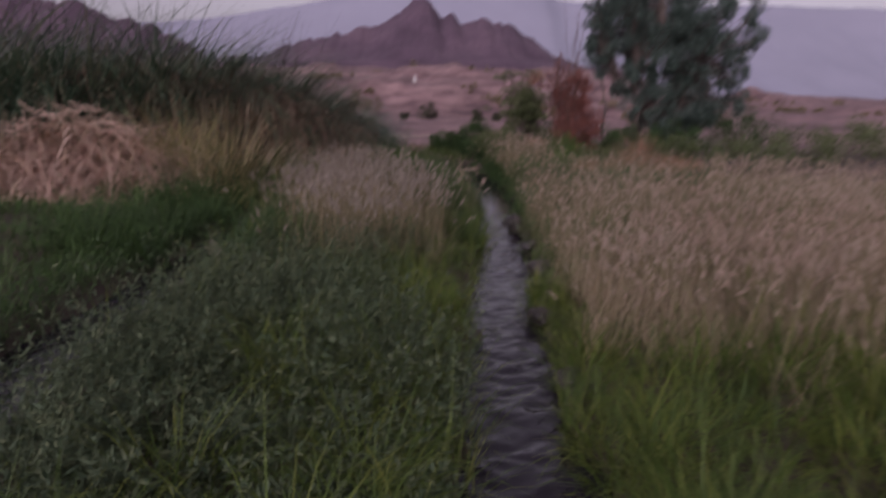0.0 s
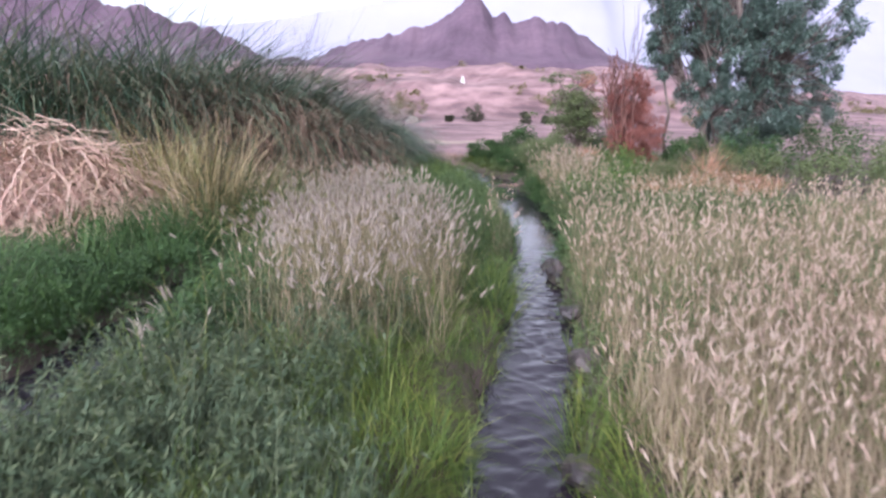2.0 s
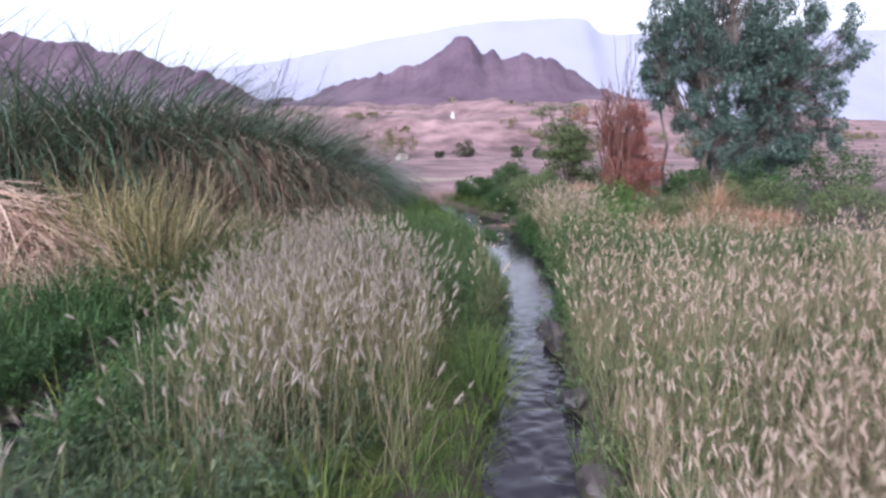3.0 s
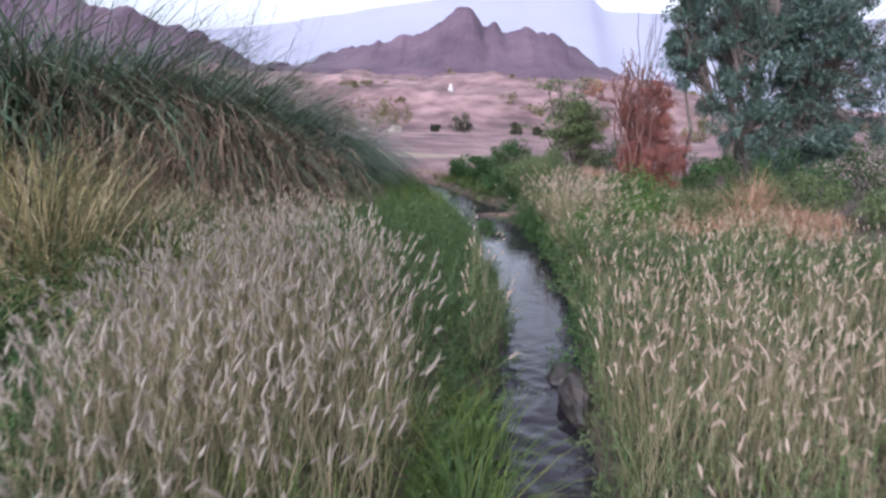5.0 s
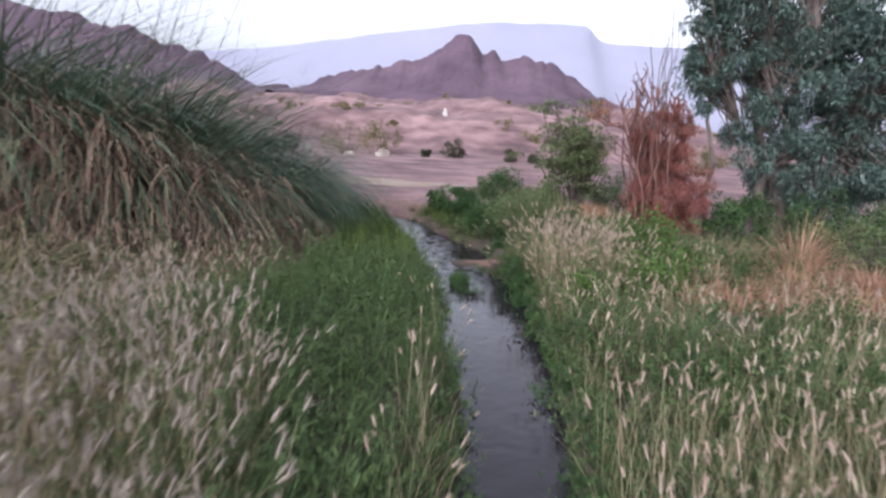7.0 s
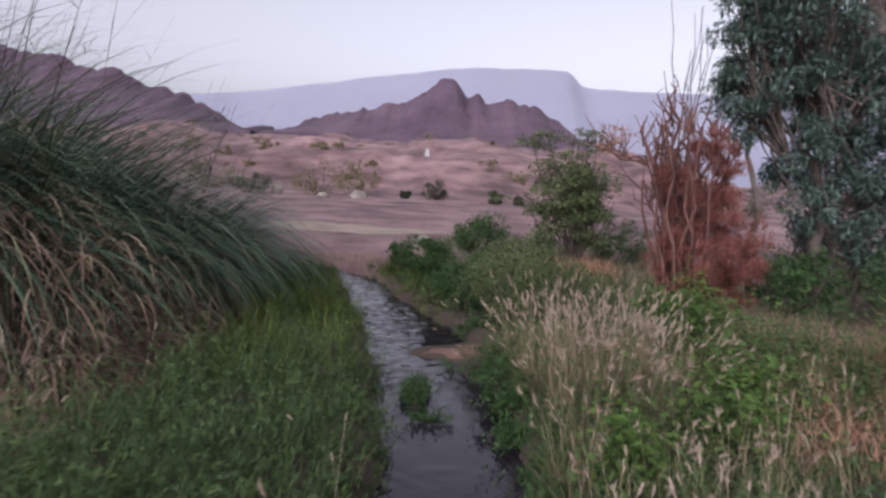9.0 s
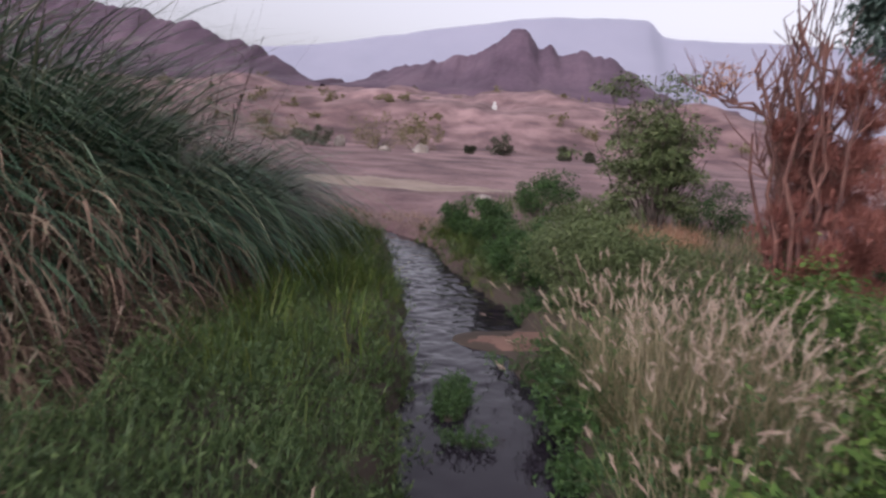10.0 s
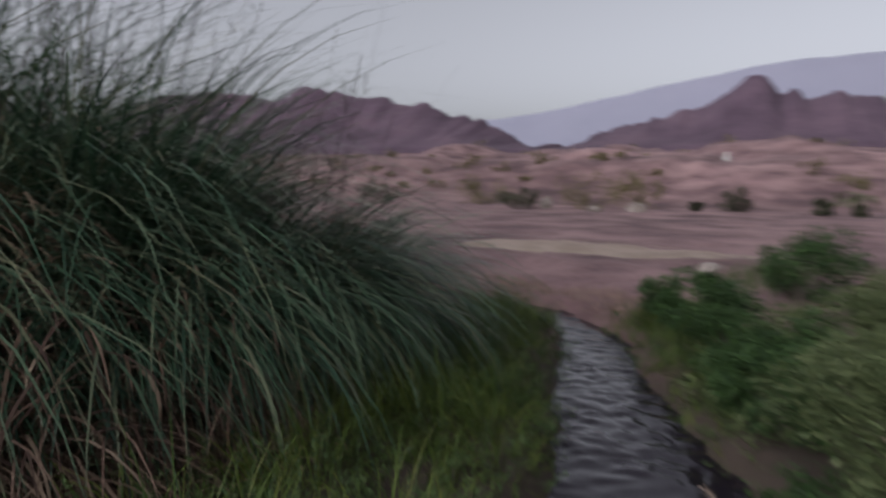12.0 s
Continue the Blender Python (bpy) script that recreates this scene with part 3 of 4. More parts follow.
def weeds(name, x, y, height, material, label, leaves=10, size=(0.02, 0.045), droop=0.6, slim=(0.22, 0.4), cell=0.0):
    """Leafy shoots: a stem with leaves up its length."""
    n = len(x)
    hs, az, el = height if np.ndim(height) else np.full(n, height), uni(0, 2 * np.pi, n), uni(0.95, 1.55, n)
    if cell:
        hs, az, el = tufted(x, y, hs, az, el, cell, 131)
    V, F, pts = ribbons(at_ground(x, y), az, el, hs * uni(0.6, 1.15, n), uni(0.003, 0.005, n), uni(0.1, 0.9, n), 4, tip=0.4)
    parts = [(V, F)]
    for k in range(leaves):
        u = uni(0.6, 4.0, n)
        i = np.minimum(u.astype(int), 3)
        f = (u - i)[:, None]
        p = pts[np.arange(n), i] * (1 - f) + pts[np.arange(n), i + 1] * f
        ln = uni(*size, n)
        parts.append(leaflets(p, uni(0, 2 * np.pi, n), uni(-droop, 1.1, n), ln, ln * uni(*slim, n)))
    return tagged(mesh_ob(name, *join(parts), material), label, "plant", kind="stuff")


# right-hand field of pale seeding grass
def in_field(x, y):
    edge = 11.4 - 0.25 * np.maximum(0, x - 2.5) + (vnoise(x * 0.8, y * 0.8, 5) - 0.5) * 1.5
    thick = smooth(2.4, 4.6, y + 0.8 * np.maximum(0, x - 1.2)) * (1 - 0.65 * smooth(7.5, 10.5, y - 0.5 * np.maximum(0, x - 2.5)))
    thick = thick * (1 - smooth(4.5, 9.0, x + 2 * (vnoise(x * 0.7, y * 0.7, 9) - 0.5)))
    return (away(x, y, STREAM) > 0.12 + 0.45 * (1 - smooth(4.0, 6.5, y)) * vnoise(x * 2, y * 2, 8)) & (x > 0.2) & (y < edge) & (rng.random(len(x)) < thick * (0.45 + 0.55 * smooth(0.3, 0.6, vnoise(x * 1.1, y * 1.1, 6))))


x, y = scatter(56000, 0.2, 9.5, 0.6, 12.5, in_field)
near_part = y < 6.0 + (vnoise(x * 2, y * 2, 7) - 0.5) * 2
half = rng.random(len(x)) < 0.48
xf, yf = x[~near_part & half], y[~near_part & half]
x, y = x[near_part], y[near_part]
V1 = foxtails("right_seeding_grass", x, y, 0.52, "pinkish-tan bristly seed heads of dry grass", hairs=11, lean=0.16, head=0.062, fat=(0.006, 0.010), blades=4, bearing=0.58)
V5 = foxtails("far_field_seeding_grass", xf, yf, 0.55, "whitish bristly seed heads over green weeds", hairs=13, head=0.065, fat=(0.006, 0.011), blades=6, bearing=0.55, lean=0.22)
# the patch on the near bank
def in_patch(x, y):
    r = np.hypot((x + 1.3) / 1.35, (y - 7.5) / 2.6) + (vnoise(x * 1.6, y * 1.6, 15) - 0.5) * 0.5
    return (r + 0.45 * rng.random(len(x)) < 1.15) & (rng.random(len(x)) < 0.35 + 0.65 * smooth(5.2, 7.2, y)) & (wet(x, y) > 0.25) & (x > -1.4 - 0.38 * (y - 5.5) + 0.5 * (vnoise(x * 2, y * 2, 20) - 0.5) + 0.25 * rng.normal(0, 1, len(x))) & (x < -0.12 - 0.3 * np.maximum(0, y - 8.2) + 0.25 * (vnoise(x, y * 2, 19) - 0.5))


x, y = scatter(8200, -3.2, 0.3, 4.6, 11.0, in_patch)
V2 = foxtails("left_seeding_grass", x, y, 0.66, "whitish bristly seed heads of dry grass", hairs=17, head=0.075, fat=(0.008, 0.014), blades=5, bearing=0.72, lean=0.24, head_material=M_FOX_WHITE)
# looser stand past the pool
def in_loose(x, y):
    r = np.hypot((x - 1.85) / 0.9, (y - 12.3) / 2.3) + (vnoise(x * 2, y * 2, 25) - 0.5) * 0.6
    return (r < 1) & (wet(x, y) > 0.15)


x, y = scatter(1250, 0.9, 3.4, 9.0, 15.2, in_loose)
wheat_x, wheat_y = scatter(1500, 1.1, 3.0, 12.3, 14.4, lambda x, y: (np.hypot((x - 1.85) / 0.75, (y - 13.3) / 0.75) + 0.5 * (vnoise(x * 3, y * 3, 27) - 0.5) < 0.85) & (wet(x, y) > 0.2))
V6 = foxtails("tan_seeding_grass", wheat_x, wheat_y, 0.8, "dense tan seeding grass beside the pool", hairs=18, lean=0.38, head=0.08, fat=(0.005, 0.009), blades=9, bearing=0.62)
V3 = foxtails("loose_seeding_grass", x, y, 0.62, "sparse pale seed heads among green weeds", hairs=18, lean=0.45, head=0.062, fat=(0.004, 0.007), blades=7, bearing=0.6)
x, y = scatter(900, -4.4, -1.2, 9.6, 12.8, lambda x, y: wet(x, y) > 0.3)
V4 = foxtails("fringe_seeding_grass", x, y, 0.5, "sparse mauve-white seed heads before the reeds", hairs=12, head=0.08, fat=(0.006, 0.01), blades=2)
for nm, part_vf in (("tan_blades", V6), ("fringe_blades", V4), ("far_field_blades", V5), ("right_field_blades", V1), ("left_patch_blades", V2), ("loose_blades", V3)):
    tagged(mesh_ob(nm, *part_vf, M_STRAW if nm.startswith("right") else M_STRAW_GREEN), "half-dry straw-coloured grass blades", "grass", kind="stuff")

# green grass of the near banks
def lumps(x, y, seed, f=1.6):
    return 0.55 + 0.75 * smooth(0.25, 0.75, vnoise(x * f, y * f, seed))


def near_left(x, y):
    d = away(x, y, STREAM)
    band = np.maximum(smooth(1.5, 0.9, d) * smooth(2.4, 3.4, y), smooth(3.0, 2.2, y) * smooth(-2.75, -2.3, x))
    return (wet(x, y) > 0.0) & (y < 6.8 + 0.9 * (d < 0.4) - 0.5 * vnoise(x * 2, y, 33)) & (rng.random(len(x)) < 0.2 + 0.8 * band)


x, y = scatter(70000, -2.7, 0.7, -1.5, 9.0, near_left)
grass("near_grass", x, y, 0.4 * lumps(x, y, 34), M_GRASS, "bright green bank grass with yellowish tips", (0.004, 0.008), (0.4, 2.0), cell=0.26)
def near_right(x, y):
    return (wet(x, y) > 0.0) & (rng.random(len(x)) < 1.15 - smooth(1.0, 5.2, y - 0.6 * np.maximum(0, 1.2 - x)))


x, y = scatter(85000, 0.1, 6.0, -0.6, 6.5, lambda x, y: near_right(x, y) & (rng.random(len(x)) < smooth(6.4, 3.0, x)) & (rng.random(len(x)) < smooth(-1.0, 0.5, y)))
grass("right_bank_grass", x, y, 0.42 * lumps(x, y, 36), M_GRASS, "bright green grass growing beside the water", (0.004, 0.009), cell=0.24)
x, y = scatter(9000, 0.3, 6.0, 5, 12, lambda x, y: (wet(x, y) > 0.03) & (rng.random(len(x)) < np.maximum(0.12, 1 - away(x, y, STREAM) * 2.2)))
grass("right_field_green", x, y, 0.36, M_MEADOW, "green grass under the dry seed heads", (0.004, 0.008))
x, y = scatter(40000, -9.5, -2.6, 0.5, 9.8, lambda x, y: (wet(x, y) > 0.1) & (np.hypot((x + 4.6) / 4.4, (y - 6.2) / 4.2) + 0.5 * (vnoise(x * 0.8, y * 0.8, 29) - 0.5) + 0.25 * rng.random(len(x)) < 1))
grass("left_meadow", x, y, 0.46 * lumps(x, y, 37, 0.9), M_MEADOW, "deep green meadow grass beyond the ditch", (0.006, 0.012), cell=0.45)
def grey(x, y):
    d = away(x, y, STREAM)
    return (wet(x, y) > 0.12) & (d > 0.05 + 0.6 * smooth(3.0, 4.2, y) + 0.3 * (vnoise(x * 2, y * 2, 38) - 0.5)) & (y > 1.8 - 1.0 * smooth(-1.1, -0.6, x) + 0.8 * (vnoise(x * 2, y * 2, 42) - 0.5))


x, y = scatter(11000, -2.6, 0.1, 0.4, 6.2, lambda x, y: grey(x, y) & (away(x, y, DITCH) > 0.12) & (x > -2.75 + 0.1 * y))
weeds("grey_weeds", x, y, 0.42 * lumps(x, y, 39), M_GREYWEED, "grey-green leafy weeds on the bank", 18, (0.03, 0.065), 0.3, (0.14, 0.26), cell=0.5)
x, y = scatter(5500, -4.0, -2.0, 1.0, 9.0, lambda x, y: (wet(x, y) > 0.02) & (away(x, y, DITCH) < 0.45) & ((x < -2.9) | (y > 5.6)))
weeds("ditch_weeds", x, y, 0.28, M_SHRUB_DARK, "dark green weeds along the ditch", 10)
x, y = scatter(4000, -5.2, -1.5, 9.4, 13.0, lambda x, y: (wet(x, y) > 0.05) & (x < -1.2 - 0.35 * (y - 9)) )
weeds("dull_weeds", x, y, 0.45 * lumps(x, y, 40), M_GREYWEED, "dull olive weeds in front of the reeds", 14, (0.025, 0.05), cell=0.6)
x, y = scatter(9500, 0.6, 6.5, 4.9, 11.5, lambda x, y: (wet(x, y) > 0.05) & (vnoise(x * 1.1, y * 1.1, 62) > 0.5))
weeds("field_weeds", x, y, 0.36 * lumps(x, y, 63), M_SHRUB, "green weeds growing through the dry grass", 14, (0.03, 0.06), 0.3, (0.12, 0.25), cell=0.5)
x, y = scatter(8000, -4.2, -1.1, 5.6, 10.6, lambda x, y: (away(x, y, DITCH) > 0.0) & ((np.hypot((x + 1.15) / 1.12, (y - 7.8) / 2.4) > 0.85) | (x < -1.2 - 0.38 * (y - 5.5))))
weeds("dark_weeds", x, y, 0.45 * lumps(x, y, 64), M_SHRUB_DARK, "dark green weeds beyond the seeding grass", 11, (0.03, 0.06), 0.4, (0.15, 0.3), cell=0.55)
def dry_tuft_ground(x, y):
    return (wet(x, y) > 0.4) & (vnoise(x * 0.7, y * 0.7, 66) > 0.5) & (rng.random(len(x)) < smooth(17, 6, np.hypot(x, y - 7)))


x, y = scatter(16000, -15, 16, -7, 22, dry_tuft_ground)
grass("sparse_grass", x, y, 0.22, M_STRAW_GREEN, "sparse half-dry grass on the open ground", (0.005, 0.010))
x, y = scatter(9000, 2.3, 5.4, 11.9, 15.4, lambda x, y: (np.hypot((x - 3.9) / 1.2, (y - 13.6) / 1.35) + 0.4 * (vnoise(x * 2, y * 2, 67) - 0.5) < 1) & (wet(x, y) > 0.2))
grass("dry_bank_grass", x, y, 0.42, M_STRAW, "dry tan grass on the bank behind the sand bar", (0.004, 0.008), (0.3, 1.8))
# lush weeds along the stream
def lush(x, y):
    inner = -1.35 + 0.35 * (vnoise(x * 1.5, y * 1.5, 44) - 0.5) - 0.35 * (y < 11.5)
    return (wet(x, y) > -0.03) & (x < 0.8) & (x > inner - 0.5 * smooth(15.5, 17.5, y)) & (y > 6.5 + np.maximum(0, -0.05 - x) * 2.4)


x, y = scatter(22000, -2.4, 0.8, 6.4, 19, lambda x, y: lush(x, y) & (rng.random(len(x)) < 1 - 0.8 * smooth(13.0, 14.5, y)))
tall = 0.14 + (0.32 + 0.22 * (1 - smooth(11.5, 13.5, y))) * smooth(0.0, 0.5, wet(x, y)) * (0.35 + 0.9 * vnoise(x * 2.1, y * 2.1, 46))
weeds("bank_weeds", x, y, tall, M_WEED, "lush green feathery weeds beside the stream", 18, (0.022, 0.052), 0.0, (0.13, 0.25), cell=0.34)
x, y = scatter(48000, -2.6, 0.8, 9.8, 19, lambda x, y: lush(x, y) & (rng.random(len(x)) < (0.35 + 0.65 * smooth(0.4, 0.65, vnoise(x * 1.3, y * 0.9, 48))) * smooth(12.2, 14.2, y)))
grass("bank_grass", x, y, 0.12 + 0.3 * smooth(0.0, 0.5, wet(x, y)), M_GRASS, "fresh green grass on the stream bank", (0.004, 0.009), cell=0.32)
def right_weed(x, y):
    d = away(x, y, STREAM)
    return (wet(x, y) > -0.02) & (x > 0.6) & ((d < 0.42) | (rng.random(len(x)) < 0.35)) & (np.hypot((x - 1.05) / 0.85, (y - 14.75) / 0.42) > 1)


x, y = scatter(7500, 0.6, 3.4, 8.2, 15.6, right_weed)
weeds("right_bank_weeds", x, y, 0.34, M_SHRUB_DARK, "dark green weeds overhanging the water", 16, (0.025, 0.055), cell=0.45)
x, y = scatter(9500, 1.2, 4.4, 9.6, 14.6, lambda x, y: (vnoise(x * 1.3, y * 1.3, 52) > 0.36) & (np.hypot((x - 1.85) / 0.7, (y - 13.3) / 0.7) > 0.9))
weeds("bright_weeds", x, y, 0.5 * lumps(x, y, 53), M_WEED, "green leafy plants among dry grass", 12, (0.026, 0.058), cell=0.5)
x, y = scatter(6000, 1.8, 5.2, 14.6, 19.8, lambda x, y: (wet(x, y) > 0.2) & (vnoise(x * 1.4, y * 1.4, 81) > 0.42))
grass("dry_scrub_grass", x, y, 0.3, M_STRAW, "dry tan grass among the bushes", (0.004, 0.009), (0.3, 1.8))
x, y = scatter(2600, 2.3, 3.6, 18.0, 19.3, lambda x, y: np.hypot(x - 2.95, y - 18.6) < 0.6)
grass("tree_foot_grass", x, y, 0.4, M_PINK_DRY, "orange-tan dry grass round the small tree's foot", (0.005, 0.010), (0.3, 1.6))
x, y = scatter(5000, -4.5, 0.4, 18.6, 20.6, lambda x, y: (wet(x, y) > 0.08) & (wet(x, y) < 0.6 + 0.4 * vnoise(x * 3, y * 3, 83)))
grass("reddish_bank_grass", x, y, 0.16, M_REED_DEAD, "low reddish-brown dead grass on the far bank", (0.004, 0.009), (0.3, 1.8))
x, y = scatter(2500, 0.5, 4.0, 15.0, 18.5, lambda x, y: (wet(x, y) > 0.1) & (vnoise(x * 1.4, y * 1.4, 81) < 0.5))
weeds("undergrowth", x, y, 0.25, M_SHRUB, "low green undergrowth between the bushes", 12, (0.03, 0.06))
x, y = scatter(2200, 0.3, 1.2, 12.9, 14.1, lambda x, y: ground_z(x, y) > 0.0)
weeds("islet_weeds", x, y, 0.12, M_SHRUB_DARK, "small tuft of green weeds in the water", 12, (0.015, 0.035))
x, y = scatter(11000, 2.6, 7.0, 11.3, 15.5, lambda x, y: np.hypot((x - 4.2) / 1.7, (y - 13.2) / 1.6) < 0.6 + 0.6 * vnoise(x * 2, y * 2, 55))
grass("dry_pink_grass", x, y, 0.38, M_PINK_DRY, "dry pinkish-orange collapsed grass", (0.005, 0.010), (0.6, 2.2))
x, y = scatter(11000, -5.0, -0.9, 9.8, 15.5, lambda x, y: (x < -1.15) & (wet(x, y) > 0.3))
grass("litter", x, y, 0.3, M_REED_DEAD, "brown dead litter under the reeds", (0.006, 0.014), (0.5, 2.4), 3, (0.1, 1.2))
x, y = scatter(9000, -2.0, 5.5, 17.0, 23.0, lambda x, y: (wet(x, y) > 0.15) & (x > -0.4 + 0.25 * (y - 18)) & (vnoise(x, y, 58) > 0.42))
grass("far_bank_grass", x, y, 0.32, M_SHRUB, "dusty green grass past the bend", (0.008, 0.014))


# ---- reeds ----
def tussock(x, y, r, h, n_green, n_dead, label, out=(0, 0), green=M_REED, dead_h=0.6, stalks=9, width=(0.016, 0.03), stalk_h=1.5, el=(0.95, 1.45), bend=(1.5, 3.1)):
    z = float(ground_z(x, y))
    t = thing("reed_clump", x, y, z, label, "reeds", "reed clumps")
    def leaves(n, hh, el, bend, spread_r):
        a, q = uni(0, 2 * np.pi, n), r * spread_r * np.sqrt(uni(0, 1, n))
        base = at_ground(x + q * np.cos(a), y + q * np.sin(a))
        push = np.stack([np.cos(a) * (0.4 + q / r) + out[0] + rng.normal(0, 0.65, n), np.sin(a) * (0.4 + q / r) + out[1] + rng.normal(0, 0.65, n)], 1)
        az = np.arctan2(push[:, 1], push[:, 0])
        return ribbons(base, az, uni(*el, n), hh * uni(0.35, 1.05, n), uni(*width, n), uni(*bend, n), 8, twist=az + np.pi / 2 - az + rng.normal(0, 0.6, n))
    V, F, _ = leaves(n_green, h * 1.25, el, bend, 1.0)
    mesh_ob("foliage", V, F, green, t, "long arching leaves")
    if n_dead:
        V, F, _ = leaves(n_dead, h * dead_h * 1.15, (0.8, 1.45), (1.6, 3.4), 1.1)
        m = n_dead
        a, q = uni(0, 2 * np.pi, m), r * uni(0.5, 1.25, m)
        b2 = at_ground(x + q * np.cos(a), y + q * np.sin(a))
        b2[:, 2] += h * uni(0.12, 0.5, m)
        az = a + rng.normal(0, 0.5, m)
        V2, F2, _ = ribbons(b2, az, uni(0.2, 1.1, m), h * uni(0.25, 0.5, m), uni(*width, m), uni(1.6, 3.0, m), 7, twist=np.pi / 2 + rng.normal(0, 0.6, m))
        V2[:, 2] = np.maximum(V2[:, 2], 0.05)
        mesh_ob("dead_foliage", *join([(V, F), (V2, F2)]), M_REED_DEAD, t, "brown hanging dead leaves")
    if stalks:
        a, q = uni(0, 2 * np.pi, stalks), r * 0.8 * np.sqrt(uni(0, 1, stalks))
        base = at_ground(x + q * np.cos(a), y + q * np.sin(a))
        V, F, P = ribbons(base, uni(-0.6, 0.9, stalks), uni(1.2, 1.5, stalks), min(h, 2.6) * stalk_h * uni(0.7, 1.0, stalks), uni(0.012, 0.018, stalks), uni(0.05, 0.5, stalks), 6, tip=0.4)
        parts = [(V, F)]
        for k in range(5):
            p = P[:, 3] + (P[:, 5] - P[:, 3]) * uni(0, 1, stalks)[:, None]
            v, f, _ = ribbons(p, uni(0, 6.28, stalks), uni(0.3, 1.2, stalks), uni(0.15, 0.4, stalks), uni(0.006, 0.011, stalks), uni(0.2, 1.2, stalks), 6)
            parts.append((v, f))
        mesh_ob("stalk_growth", *join(parts), M_REED_STALK, t, "thin dark upright stalks")
    return t


GREEN_REED = "dense dark green arching reeds with brown dead leaves at the base"
for tx, ty, tr, th, ng, nd in ((-2.5, 16.0, 0.5, 1.7, 1800, 250), (-2.75, 15.0, 0.6, 1.6, 2200, 1000), (-3.0, 16.1, 0.8, 1.9, 1900, 200), (-3.6, 13.9, 0.75, 2.2, 2000, 2000),
                               (-3.9, 15.2, 0.9, 2.7, 2000, 200), (-4.7, 14.2, 0.9, 3.2, 1800, 900), (-5.2, 16.0, 1.0, 3.4, 1500, 100),
                               (-6.0, 13.4, 1.0, 3.9, 1900, 700), (-7.4, 12.4, 1.1, 4.1, 1900, 350), (-8.8, 11.7, 1.1, 4.2, 1600, 200),
                               (-6.6, 15.5, 1.2, 4.2, 1300, 100), (-10.2, 12.5, 1.3, 4.3, 1200, 100)):
    if tx < -3.8:
        tussock(tx, ty, tr, th * (0.93 if tx < -5.5 else 0.95), int(ng * 1.15), nd, GREEN_REED, (0.5, -0.15), el=(1.12, 1.48), bend=(1.1, 2.4), stalks=20)
    else:
        tussock(tx, ty, tr, th, ng, nd, GREEN_REED, (0.7, -0.25), bend=(1.4, 2.7), stalks=10)
tussock(-3.5, 9.25, 0.5, 1.4, 260, 0, "straw-coloured upright half-dry reeds", (0.1, 0.1), M_REED_TAN, 0.9, 12, (0.008, 0.015), 1.3, (1.3, 1.56), (0.1, 2.2))
tussock(-3.3, 9.6, 0.55, 1.3, 520, 0, "olive half-dry reeds leaning together", (0.3, -0.1), M_STRAW_GREEN, 0.9, 0, (0.008, 0.016), 1.25, (0.9, 1.5), (0.4, 2.4))
tussock(-4.4, 9.9, 0.5, 1.4, 380, 0, "yellow-green upright half-dry reeds", (0.1, -0.1), M_REED_LIGHT, 0.9, 6, (0.01, 0.018), 1.2, (1.1, 1.5), (0.4, 1.9))
tussock(-2.5, 9.1, 0.4, 1.15, 700, 0, "green arching reed grass with yellow tips", (0.5, -0.2), M_REED_LIGHT, 0.7, 0, (0.009, 0.016), 1.5, (0.7, 1.4), (1.2, 2.8))
for tx, ty, th in ((-2.1, 13.7, 0.85), (-2.05, 12.9, 0.75), (-2.6, 12.5, 0.9), (-2.2, 14.5, 0.8), (-3.2, 13.0, 1.1), (-3.0, 11.9, 0.8), (-2.5, 13.2, 1.0)):
    tussock(tx, ty, 0.42, th, 750, 60, "collapsed brown dead reed leaves under the green clumps", (0.3, -0.3), M_REED_BROWN, 0.8, 0, (0.012, 0.024), 1.5, (0.5, 1.4), (1.4, 3.0))
for tx, ty, th in ((-3.45, 12.75, 1.3), (-4.25, 12.7, 1.45)):
    tussock(tx, ty, 0.45, th, 520, 60, "pale brown broken reed leaves before the green clumps", (0.3, -0.3), M_REED_DEAD, 0.8, 0, (0.01, 0.02), 1.5, (0.7, 1.45), (1.4, 3.0))
tussock(-3.0, 10.5, 0.5, 1.05, 800, 60, "dull olive arching reed grass", (0.5, -0.3), M_STRAW_GREEN, 0.7, 0, (0.008, 0.016))
tussock(-5.2, 11.0, 0.7, 1.8, 900, 0, "reeds turning from green to straw colour", (0.2, -0.2), M_REED_TAN, 0.95, 10)



def dead_skirt(x, y, top, width, n):
    """Withered leaves that hang from the flank of the green reeds to the ground."""
    z = float(ground_z(x, y))
    t = thing("dead_reed_clump", x, y, z, "withered brown reed leaves hanging in front of green reeds", "dead reeds", "withered reeds")
    # the browner share carries painted shade for the gaps between hanging leaves
    for k, (mat, share, low) in enumerate(((M_REED_BROWN, 0.78, 0.12), (M_REED_DEAD, 0.22, 0.3))):
        m = int(n * share)
        base = at_ground(x + rng.normal(0, width, m), y + rng.normal(0.25, 0.22, m))
        base[:, 2] += top * uni(low, 1.0, m) ** 0.8
        az = rng.normal(-0.95, 0.75, m)
        V, F, _ = ribbons(base, az, uni(-0.3, 1.0, m), top * uni(0.35, 0.95, m), uni(0.01, 0.024, m), uni(0.9, 2.4, m), 7, twist=rng.normal(np.pi / 2, 0.7, m))
        V[:, 2] = np.maximum(V[:, 2], ground_z(V[:, 0], V[:, 1]) + 0.01)
        mesh_ob(("shade_toned_foliage", "bleached_foliage")[k], V, F, mat, t, ("brown dead leaves toned dark for shade", "pale bleached leaves")[k])


